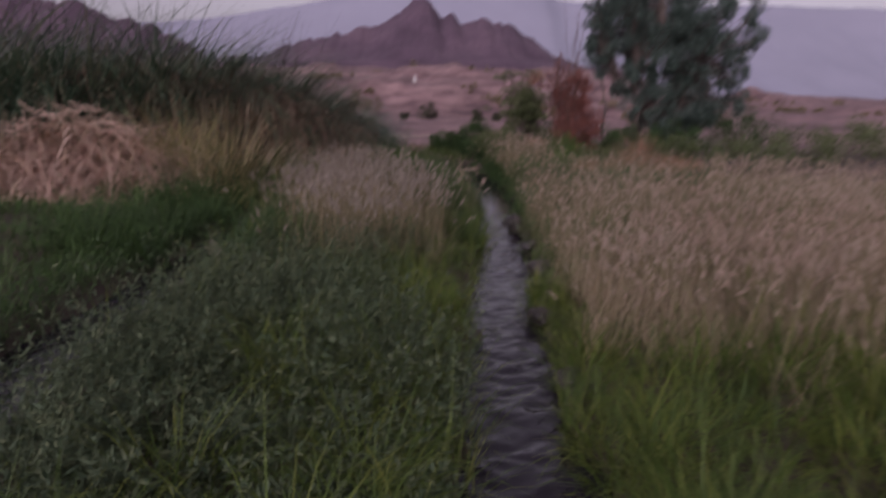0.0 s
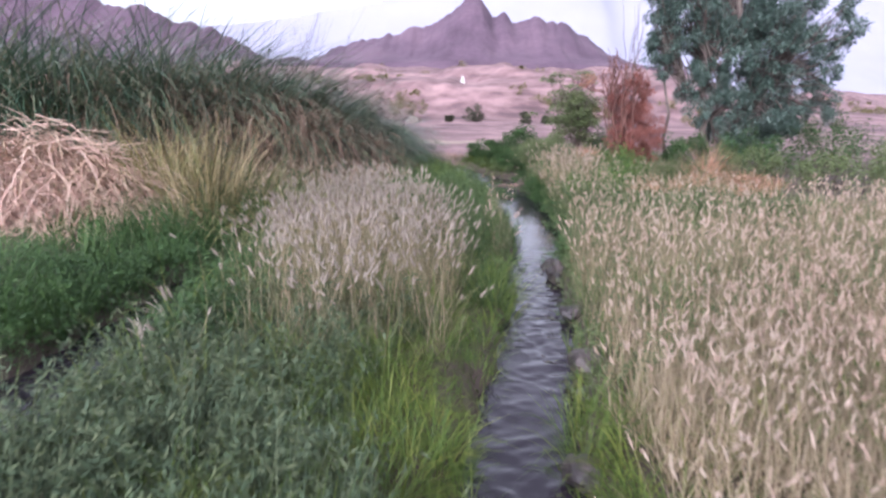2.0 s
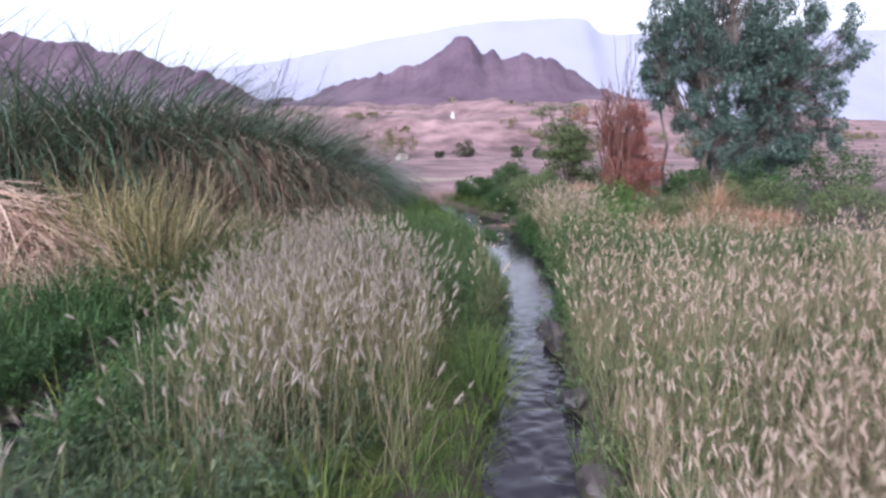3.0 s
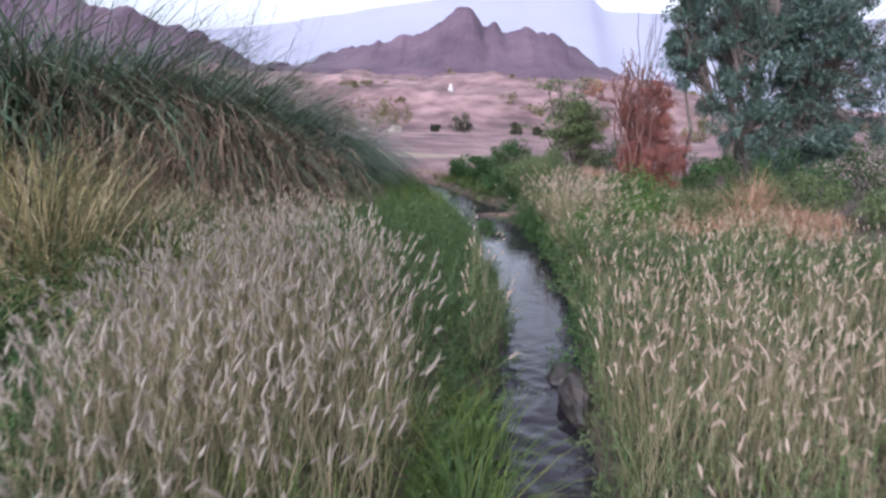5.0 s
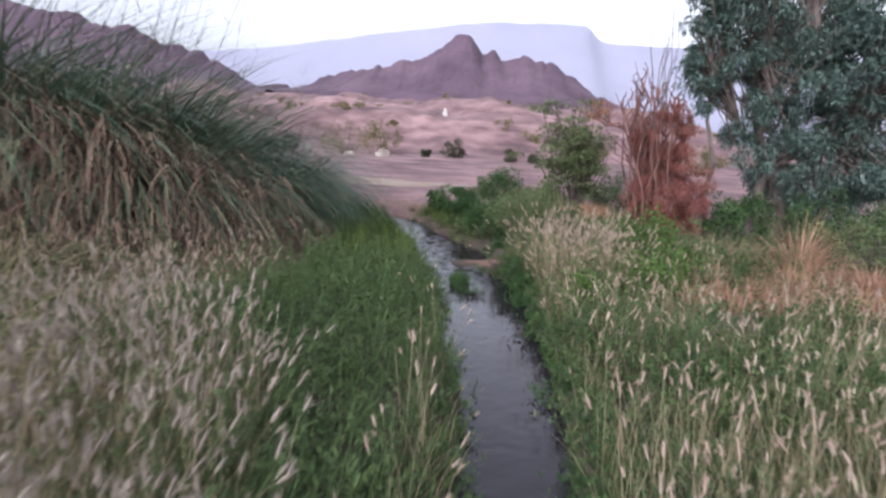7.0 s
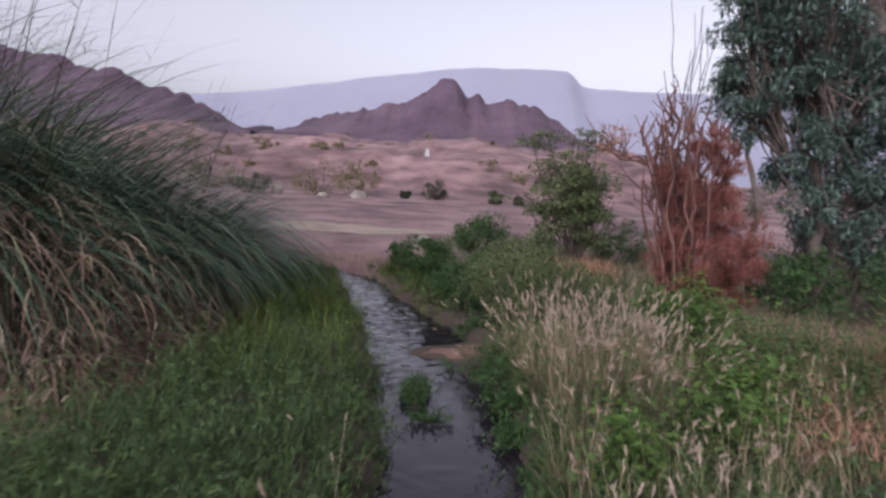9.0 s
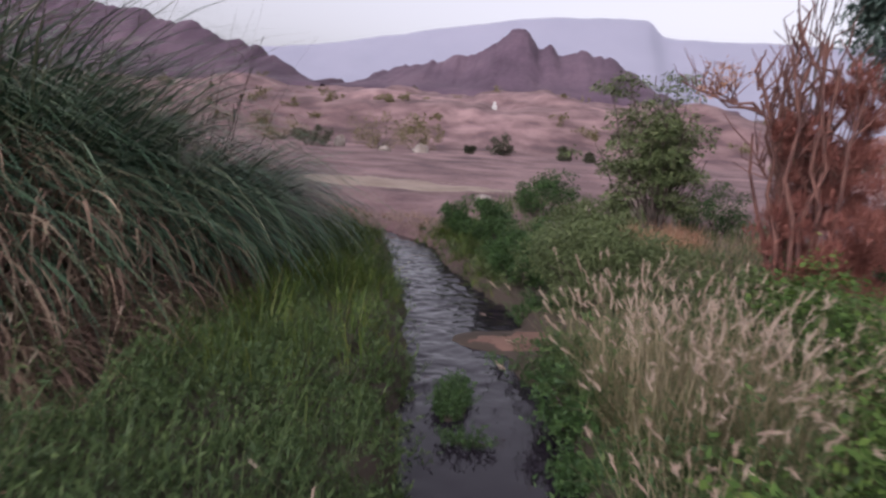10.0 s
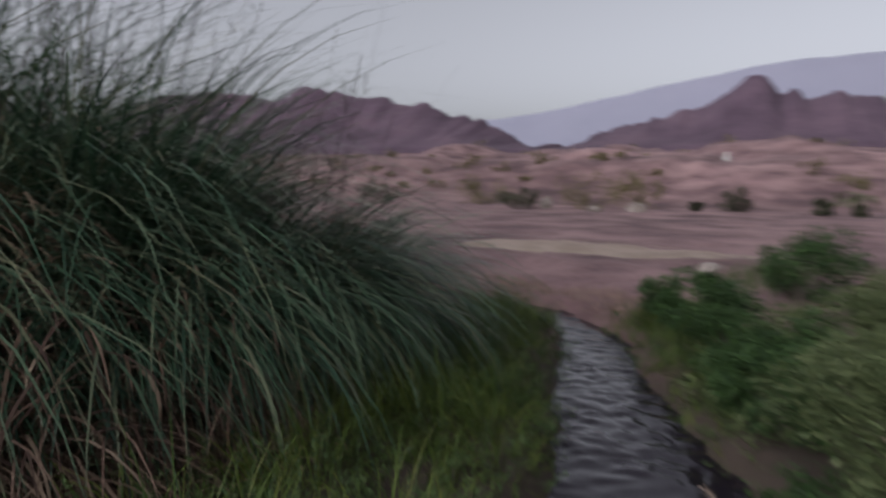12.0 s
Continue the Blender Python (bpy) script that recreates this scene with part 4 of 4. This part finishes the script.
for sx, sy, st, sw, sn in ((-1.95, 14.3, 0.7, 0.25, 420), (-2.2, 13.3, 0.85, 0.3, 560), (-2.7, 12.75, 1.1, 0.32, 700), (-3.3, 12.5, 1.35, 0.35, 800),
                           (-4.0, 12.35, 1.55, 0.4, 800), (-4.8, 12.2, 1.7, 0.4, 700), (-5.7, 11.9, 1.8, 0.45, 600), (-6.7, 11.4, 1.8, 0.5, 500)):
    dead_skirt(sx, sy, st, sw, sn)


def thatch(x, y, rx, ry, h, n):
    z = float(ground_z(x, y))
    t = thing("fallen_reeds", x, y, z, "heap of fallen pinkish-tan dry reed stems", "dead reeds")
    a, q = uni(0, 2 * np.pi, n), np.sqrt(uni(0, 1, n))
    px, py = x + rx * q * np.cos(a), y + ry * q * np.sin(a)
    base = at_ground(px, py)
    base[:, 2] += h * (1 - q ** 2) * uni(0, 1, n)
    az = np.where(rng.random(n) < 0.5, 0, np.pi) + rng.normal(-0.35, 0.6, n)
    V, F, _ = ribbons(base, az, uni(-0.2, 0.5, n), uni(0.6, 1.5, n), uni(0.01, 0.022, n), uni(0.2, 1.3, n), 6, twist=rng.normal(np.pi / 2, 0.5, n))
    V[:, 2] = np.maximum(V[:, 2], ground_z(V[:, 0], V[:, 1]) + 0.01)
    mesh_ob("litter_mat", V, F, M_THATCH, t, "tangled mat of dry stems")["kind"] = "stuff"
    for k in range(45):
        a, q = uni(0, 2 * np.pi, 1)[0], math.sqrt(uni(0, 1, 1)[0])
        sx, sy = x + rx * q * math.cos(a), y + ry * q * math.sin(a)
        sz = float(ground_z(sx, sy)) + h * (1 - q * q) * 0.95 + 0.05
        turn, ln = rng.normal(-0.3, 0.6), uni(0.5, 1.1, 1)[0]
        d = np.array((math.cos(turn), math.sin(turn), rng.normal(-0.05, 0.18))) * ln / 2
        mesh_ob("stem", *wobble(np.array((sx, sy, sz)) - d, np.array((sx, sy, sz)) + d, 0.009, 0.004, 5, 0.12, 5), M_THATCH, t)


thatch(-5.7, 9.3, 1.8, 0.7, 1.25, 6000)
thatch(-8.2, 9.1, 1.7, 0.8, 1.25, 2500)
thatch(-5.0, 12.5, 1.3, 0.5, 1.3, 1800)


# ---- shrubs and trees ----
def leaf_cloud(cx, cy, cz, rx, ry, rz, n, size, lumps, slim=(0.3, 0.5), puff=(0.16, 0.34), hang=(-1.1, 0.9)):
    """Leaves gathered in uneven clumps inside an ellipsoid. Returns the mesh arrays and the clump centres."""
    u = rng.normal(0, 1, (lumps, 3))
    u /= np.linalg.norm(u, axis=1)[:, None]
    c = u * (uni(0.25, 0.95, lumps) ** 0.6)[:, None] * np.array([rx, ry, rz]) * 0.85 + np.array([cx, cy, cz])
    rad = uni(*puff, lumps) * (rx + ry + rz) / 3
    pick = rng.integers(0, lumps, n)
    d = rng.normal(0, 1, (n, 3))
    d /= np.linalg.norm(d, axis=1)[:, None]
    p = c[pick] + d * (rad[pick] * uni(0.2, 1, n) ** 0.5)[:, None]
    ln = uni(*size, n)
    V, F = leaflets(p, uni(0, 2 * np.pi, n), uni(*hang, n), ln, ln * uni(*slim, n))
    return V, F, c


def shrub(name, x, y, rx, h, material, n, size, label, group="", lumps=26, bark=M_BARK, slim=(0.3, 0.5), stems=9):
    z = float(ground_z(x, y))
    t = thing(name, x, y, z, label, "shrub", group)
    V, F, c = leaf_cloud(x, y, z + h * 0.45, rx, rx * 0.9, h * 0.58, n, size, lumps, slim=slim)
    V[:, 2] = np.maximum(V[:, 2], ground_z(V[:, 0], V[:, 1]) + 0.005)
    mesh_ob("foliage", V, F, material, t)
    mesh_ob("woody_base", *join([wobble((x + rng.normal(0, rx * 0.1), y + rng.normal(0, rx * 0.1), z - 0.03), c[i % lumps], 0.012 * h + 0.006, 0.004, 5) for i in range(stems)]), bark, t)
    return t


BUSHES = "bushes beside the stream"
shrub("stream_bush", 0.35, 18.5, 0.62, 0.62, M_SHRUB_DARK, 7000, (0.03, 0.07), "dark green rounded bush overhanging the stream", BUSHES)
shrub("stream_bush", 0.8, 17.2, 0.62, 0.72, M_SHRUB_DARK, 11000, (0.02, 0.05), "low dark green bush at the water's edge", BUSHES)
shrub("stream_bush", 1.68, 15.5, 0.82, 0.88, M_SHRUB, 30000, (0.018, 0.045), "wide grey-green bush on the stream bank", BUSHES, 60)
shrub("stream_bush", 1.0, 16.3, 0.5, 0.58, M_SHRUB_DARK, 9500, (0.018, 0.045), "small dark green bush leaning over the water", BUSHES)
shrub("stream_bush", 1.55, 17.6, 0.75, 0.7, M_SHRUB, 7000, (0.03, 0.06), "grey-green bush behind the sand bar", BUSHES, 30)
shrub("stream_bush", 1.35, 20.3, 0.9, 0.8, M_SHRUB_DARK, 6000, (0.03, 0.07), "dark dusty green bush past the bend", BUSHES)
shrub("stream_bush", 2.4, 19.4, 0.7, 0.6, M_SHRUB, 5000, (0.03, 0.07), "grey-green bush below the small tree", BUSHES)
shrub("stream_bush", 1.27, 13.35, 0.3, 0.34, M_SHRUB_DARK, 3500, (0.018, 0.045), "small dark green bush beside the pool", BUSHES)
shrub("stream_bush", 1.2, 12.85, 0.22, 0.26, M_SHRUB_DARK, 2200, (0.018, 0.04), "small dark green bush beside the pool", BUSHES)
shrub("stream_bush", 2.9, 15.3, 0.6, 0.5, M_SHRUB, 4500, (0.03, 0.07), "dull green low bush", BUSHES)
shrub("dark_shrub", 3.95, 19.6, 0.75, 0.95, M_SHRUB_DARK, 5000, (0.03, 0.06), "dark green dense shrub on bare ground")
for sx, sy, sr, sh, mt in ((5.4, 13.9, 0.9, 0.75, M_SHRUB), (6.8, 13.0, 1.1, 0.8, M_SHRUB), (8.4, 13.6, 1.2, 0.9, M_SHRUB), (6.3, 15.6, 1.1, 1.1, M_SHRUB_DARK),
                           (8.2, 16.4, 1.3, 1.2, M_SHRUB_DARK), (5.0, 16.0, 0.8, 0.95, M_SHRUB_DARK), (10.5, 15.0, 1.5, 1.2, M_SHRUB), (10.2, 19.0, 1.6, 1.4, M_SHRUB_DARK),
                           (7.2, 18.6, 1.2, 1.3, M_SHRUB_DARK), (12.8, 17.0, 1.6, 1.3, M_SHRUB)):
    shrub("wadi_shrub", sx, sy, sr, sh, mt, 4200, (0.035, 0.08), "dusty green rounded shrub behind the dry grass", "shrubs behind the field")
for sx, sy, sr, sh, mt in ((0.25, 44.5, 1.15, 1.25, M_FAR_SHRUB), (3.6, 42.8, 0.55, 0.8, M_FAR_SHRUB), (5.1, 43.2, 0.45, 0.6, M_FAR_SHRUB), (-6.3, 42.5, 2.2, 1.9, M_OLIVE),
                           (-9.5, 40.5, 1.4, 1.1, M_FAR_SHRUB), (-4.4, 44.5, 1.6, 2.1, M_OLIVE), (-13.0, 45.0, 2.4, 1.6, M_OLIVE), (9.5, 47.0, 1.2, 1.2, M_OLIVE),
                           (14.0, 40.0, 1.5, 1.4, M_OLIVE), (20.0, 46.0, 2.2, 1.8, M_FAR_SHRUB), (-18.0, 41.0, 1.8, 1.3, M_FAR_SHRUB), (-1.5, 44.0, 0.35, 0.5, M_FAR_SHRUB)):
    shrub("desert_shrub", sx, sy, sr, sh, mt, 1800, (0.08, 0.18), "dusty low shrub alone on the gravel plain", "shrubs on the plain", 18)
boulder("pale_boulder", 0.3, 22.2, 0.13, (1.2, 1.0, 0.8), M_PALE_ROCK, "small pale stone on the far bank", seed=9)
boulder("pale_boulder", -3.8, 40.7, 0.38, (1.1, 0.9, 0.9), M_PALE_ROCK, "pale weathered boulder on the plain", seed=4)
boulder("pale_boulder", -5.6, 40.2, 0.25, (1.3, 0.9, 0.7), M_PALE_ROCK, "pale weathered boulder on the plain", seed=6)
boulder("pale_boulder", -8.3, 41.5, 0.35, (0.8, 0.9, 1.2), M_PALE_ROCK, "pale weathered boulder on the plain", seed=8)


def far_scrub():
    """Countless low scrub over the stony slope."""
    n = 420
    x, y = uni(-70, 60, n), 50 + 90 * uni(0, 1, n) ** 1.3
    keep = fbm(x * 0.05, y * 0.05, 71) > 0.42
    x, y = x[keep], y[keep]
    parts = []
    for px, py in zip(x, y):
        r = float(uni(0.3, 1.1, 1)[0])
        pz = float(ground_z(px, py))
        v, f, _ = leaf_cloud(px, py, pz + r * 0.35, r, r, r * 0.5, 120, (0.15, 0.35), 8)
        parts.append((v, f))
    tagged(mesh_ob("far_scrub", *join(parts), M_OLIVE), "scattered olive-brown scrub on the stony slope", "scrub", kind="stuff")


far_scrub()


def red_shrub():
    x, y = 3.45, 15.6
    z = float(ground_z(x, y))
    t = thing("dead_shrub", x, y, z, "tall dead shrub with rusty red dry leaves and bare twigs", "shrub")
    stems, tips = [], []
    for k in range(16):
        a = uni(0, 6.28, 1)[0]
        s = uni(0.15, 0.75, 1)[0]
        top = (x + s * math.cos(a) - 0.12, y + s * math.sin(a) * 0.7, z + uni(1.5, 2.35, 1)[0])
        stems.append(wobble((x + 0.14 * math.cos(a), y + 0.14 * math.sin(a), z - 0.05), top, 0.028, 0.01, 6, 0.05))
        tips.append(top)
    mesh_ob("trunk", *join(stems), M_RED_BARK, t, "several thin red-brown stems")
    twigs = []
    for k in range(150):
        b = tips[rng.integers(0, len(tips))]
        base = np.array((x, y, z + 0.3)) + (np.array(b) - np.array((x, y, z + 0.3))) * uni(0.5, 1, 1)[0]
        tip = base + np.array((rng.normal(-0.03, 0.17), rng.normal(0, 0.15), uni(0.12, 0.55, 1)[0]))
        twigs.append(wobble(base, tip, 0.009, 0.003, 4, 0.2, 4))
    for a, l in ((2.9, 0.75), (2.6, 0.6), (3.3, 0.55)):
        b0 = np.array((x - 0.55, y, z + 1.75))
        b1 = b0 + np.array((math.cos(a) * l, 0.1, 0.35 * l))
        twigs.append(wobble(b0, b1, 0.016, 0.006, 5, 0.15, 5))
        for k in range(6):
            q = b0 + (b1 - b0) * uni(0.4, 1, 1)[0]
            twigs.append(wobble(q, q + np.array((rng.normal(-0.08, 0.1), rng.normal(0, 0.1), uni(0.1, 0.35, 1)[0])), 0.007, 0.002, 4, 0.2, 4))
    for fx, fz, r in ((-0.62, 2.15, 0.026), (-0.4, 2.45, 0.028), (-0.12, 2.4, 0.026), (0.2, 2.3, 0.024), (0.5, 2.1, 0.022)):
        b0 = np.array((x - 0.08 + fx * 0.2, y, z + 0.9))
        b1 = np.array((x + fx, y + rng.normal(0, 0.15), z + fz))
        twigs.append(wobble(b0, b1, r, r * 0.5, 7, 0.12, 6))
        for k in range(5):
            q = b0 + (b1 - b0) * uni(0.55, 1.0, 1)[0]
            twigs.append(wobble(q, q + np.array((rng.normal(-0.03, 0.16), rng.normal(0, 0.12), uni(0.12, 0.4, 1)[0])), 0.013, 0.005, 4, 0.2, 5))
    mesh_ob("twig_mass", *join(twigs), M_RED_BARK, t, "bare pointed twigs")
    V, F, c = leaf_cloud(x + 0.2, y, z + 0.8, 0.78, 0.65, 0.85, 22000, (0.04, 0.12), 150, slim=(0.06, 0.13), puff=(0.07, 0.18), hang=(-0.2, 1.5))
    V2, F2, c2 = leaf_cloud(x + 0.1, y, z + 1.65, 0.5, 0.45, 0.65, 8500, (0.04, 0.12), 60, slim=(0.06, 0.13), puff=(0.07, 0.18), hang=(0.1, 1.5))
    mesh_ob("dry_foliage", *join([(V, F), (V2, F2)]), M_RED_LEAF, t, "rusty red dry leaves")
    V, F, c = leaf_cloud(x - 0.42, y - 0.15, z + 1.62, 0.12, 0.12, 0.3, 2600, (0.02, 0.05), 14, slim=(0.2, 0.4))
    V9, F9, _ = leaf_cloud(x - 0.95, y + 0.05, z + 2.05, 0.3, 0.25, 0.22, 380, (0.03, 0.08), 16, slim=(0.12, 0.25))
    mesh_ob("orange_foliage", V9, F9, M_ORANGE_LEAF, t, "sparse orange dry leaves")
    mesh_ob("dense_foliage", V, F, M_RED_LEAF, t, "dense dark red cluster of dead leaves")


red_shrub()
for px, py, pr, ph in ((4.45, 13.35, 0.3, 0.85), (4.1, 12.7, 0.35, 0.5), (5.0, 12.9, 0.4, 0.45)):
    z = float(ground_z(px, py))
    tk = thing("dry_tussock", px, py, z, "dry pinkish-orange grass tussock", "grass", "dry tussocks")
    n = 420
    a, q = uni(0, 6.28, n), pr * 0.5 * np.sqrt(uni(0, 1, n))
    V, F, _ = ribbons(at_ground(px + q * np.cos(a), py + q * np.sin(a)), a + rng.normal(0, 0.4, n), uni(0.9, 1.5, n), ph * uni(0.7, 1.3, n), uni(0.006, 0.012, n), uni(0.4, 2.2, n), 6)
    mesh_ob("tuft", V, F, M_PINK_DRY, tk)


def small_tree():
    x, y = 2.95, 18.95
    z = float(ground_z(x, y))
    t = thing("small_tree", x, y, z, "small green many-stemmed tree with drooping sprays of leaves", "tree")
    stems, sprays = [], []
    for k in range(30):
        a, out = uni(0, 6.28, 1)[0], uni(0.15, 1.0, 1)[0]
        foot = np.array((x + rng.normal(0, 0.06), y + rng.normal(0, 0.06), z - 0.05))
        top = np.array((x - 0.25 + 0.95 * out * math.cos(a), y + 0.8 * out * math.sin(a), z + 2.25 - 1.15 * out ** 2 + rng.normal(0, 0.18)))
        stems.append(wobble(foot, top, 0.017, 0.005, 6, 0.08))
        for f in uni(0.45, 1.04, 6):
            c = foot + (top - foot) * f + np.array((rng.normal(0, 0.09), rng.normal(0, 0.09), rng.normal(0, 0.05)))
            m = 95
            b = uni(0, 6.28, m)
            r = 0.17 * np.sqrt(uni(0, 1, m))
            p = c + np.stack([r * np.cos(b), r * np.sin(b), rng.normal(0, 0.035, m) - r * 0.3], 1)
            ln = uni(0.04, 0.095, m)
            sprays.append(leaflets(p, b + rng.normal(0, 0.5, m), uni(-0.9, 0.15, m), ln, ln * uni(0.28, 0.42, m)))
    mesh_ob("trunk", *join(stems), M_BARK, t, "several thin forking stems")
    mesh_ob("crown", *join(sprays), M_SHRUB, t, "airy green crown")


small_tree()


def big_tree():
    x, y = 6.0, 17.0
    z = float(ground_z(x, y))
    t = thing("tree", x, y, z, "large leafy blue-green tree with several trunks at the field's edge", "tree")
    trunks, limbs, heads = [], [], []
    for tx, ty, tz, r in ((5.2, 16.6, 3.6, 0.09), (6.1, 17.0, 4.6, 0.12), (6.9, 17.3, 4.0, 0.1), (5.6, 17.6, 4.2, 0.08), (7.2, 16.7, 3.0, 0.07)):
        trunks.append(wobble((x + (tx - x) * 0.25, y + (ty - y) * 0.3, z - 0.1), (tx, ty, tz), r, r * 0.4, 8, 0.07, 8))
        heads.append((tx, ty, tz))
    trunks.append(wobble((4.75, 16.6, z - 0.1), (4.35, 16.5, 3.2), 0.05, 0.02, 8, 0.07, 7))
    heads.append((4.35, 16.5, 3.2))
    mesh_ob("trunk", *join(trunks), M_BARK, t, "slim grey-brown trunks")
    clouds = [leaf_cloud(px, py, pz, pr, pr, ph, pn, (0.06, 0.14), pl, slim=(0.16, 0.28), puff=(0.09, 0.22), hang=(-1.4, 0.4))
              for px, py, pz, pr, ph, pn, pl in ((4.75, 16.6, 3.6, 0.9, 1.7, 9000, 55), (6.0, 17.1, 4.5, 1.1, 2.1, 15000, 70), (7.2, 17.2, 4.0, 1.1, 1.9, 14000, 70), (4.35, 16.6, 4.4, 0.6, 1.3, 2200, 30),
                                                 (5.5, 17.5, 4.2, 1.0, 1.9, 13000, 65), (6.6, 16.4, 3.1, 1.1, 1.5, 14000, 65), (8.3, 17.0, 3.5, 0.9, 1.6, 9500, 50),
                                                 (5.5, 16.7, 2.3, 0.75, 1.1, 7000, 45), (6.6, 16.9, 1.6, 1.35, 1.3, 15000, 70), (8.0, 17.2, 1.9, 1.0, 1.2, 8000, 45), (4.35, 16.5, 3.3, 0.5, 0.9, 3500, 26))]
    mesh_ob("crown", *join([(v, f) for v, f, c in clouds]), M_TREE, t, "uneven crown of blue-green leaves")
    for p in np.concatenate([c for v, f, c in clouds]):
        h = min(heads, key=lambda q: (q[0] - p[0]) ** 2 + (q[1] - p[1]) ** 2 + 0.6 * (q[2] - p[2]) ** 2)
        f = uni(0.45, 1.0, 1)[0]
        a = np.array((x, y, z + 0.6)) + (np.array(h) - np.array((x, y, z + 0.6))) * f
        limbs.append(wobble(a, p, 0.022, 0.006, 5, 0.12, 5))
    mesh_ob("branchwork", *join(limbs), M_BARK, t, "thin forking limbs")
    bare = [wobble((3.75 + rng.normal(0, 0.15), 16.9, 1.2), (3.7 + rng.normal(0, 0.22), 16.9 + rng.normal(0, 0.1), uni(3.2, 4.4, 1)[0]), 0.012, 0.003, 7, 0.05, 4) for k in range(9)]
    mesh_ob("bare_growth", *join(bare), M_BARK, t, "thin upright bare shoots")


big_tree()


def leafy_plant(x, y, h, r, n):
    z = float(ground_z(x, y))
    t = thing("leafy_plant", x, y, z, "bright green broad-leaved plant among dry grass", "plant", "leafy plants by the pool")
    k = 16
    a = uni(0, 2 * np.pi, k)
    V, F, P = ribbons(np.tile([[x, y, z - 0.02]], (k, 1)), a, uni(0.8, 1.5, k), h * uni(0.7, 1.15, k), uni(0.006, 0.010, k), uni(0.1, 0.8, k), 6, tip=0.4)
    mesh_ob("stem_fan", V, F, M_WEED, t)
    i, u = rng.integers(0, k, n), uni(1.5, 6, n)
    j = np.minimum(u.astype(int), 5)
    p = P[i, j] + (P[i, j + 1] - P[i, j]) * (u - j)[:, None] + rng.normal(0, r * 0.16, (n, 3))
    ln = uni(0.03, 0.07, n)
    mesh_ob("foliage", *leaflets(p, uni(0, 2 * np.pi, n), uni(-0.5, 0.7, n), ln, ln * uni(0.35, 0.6, n)), M_BRIGHT, t)


for lx, ly, lh, lr in ((1.7, 11.9, 0.5, 0.4), (2.35, 12.35, 0.6, 0.45), (2.75, 12.9, 0.65, 0.45), (2.75, 13.8, 0.75, 0.5), (3.15, 14.5, 0.65, 0.5)):
    leafy_plant(lx, ly, lh, lr, 1500)


# ---- small things along the water ----
for k, (sx, sy, sr) in enumerate(((0.46, 3.3, 0.07), (0.50, 4.35, 0.09), (0.72, 5.5, 0.10), (0.66, 5.15, 0.06), (0.80, 6.6, 0.08), (0.86, 8.3, 0.10), (0.30, 7.3, 0.07),
                                  (-0.06, 4.1, 0.06))):
    st = boulder("stream_stone", sx, sy, sr, (1.2, 1.4, 0.8), M_STONE, "small dark wet stone at the stream's edge", "stone", "stones along the stream", seed=20 + k, sink=0.2)
    st.location.z = max(st.location.z, 0.01)


def dry_frond(x, y, turn):
    z = float(ground_z(x, y)) + 0.06
    t = thing("dry_frond", x, y, z, "pale bleached dry frond lying in the ditch weeds", "dead leaf")
    n = 9
    V, F, _ = ribbons(np.tile(np.array([[x, y, z + 0.08]]), (n, 1)), turn + uni(-0.5, 0.5, n), uni(0.2, 0.8, n), uni(0.25, 0.45, n), uni(0.012, 0.02, n), uni(0.6, 1.6, n), 6)
    mesh_ob("leaflet_fan", V, F, M_FOX_WHITE, t)
    mesh_ob("stem", *wobble((x, y, z + 0.08), (x - 0.25 * math.cos(turn), y - 0.25 * math.sin(turn), z - 0.05), 0.006, 0.009, 4), M_STRAW, t)


dry_frond(-2.55, 6.2, 2.6)
dry_frond(-2.35, 5.5, 2.2)
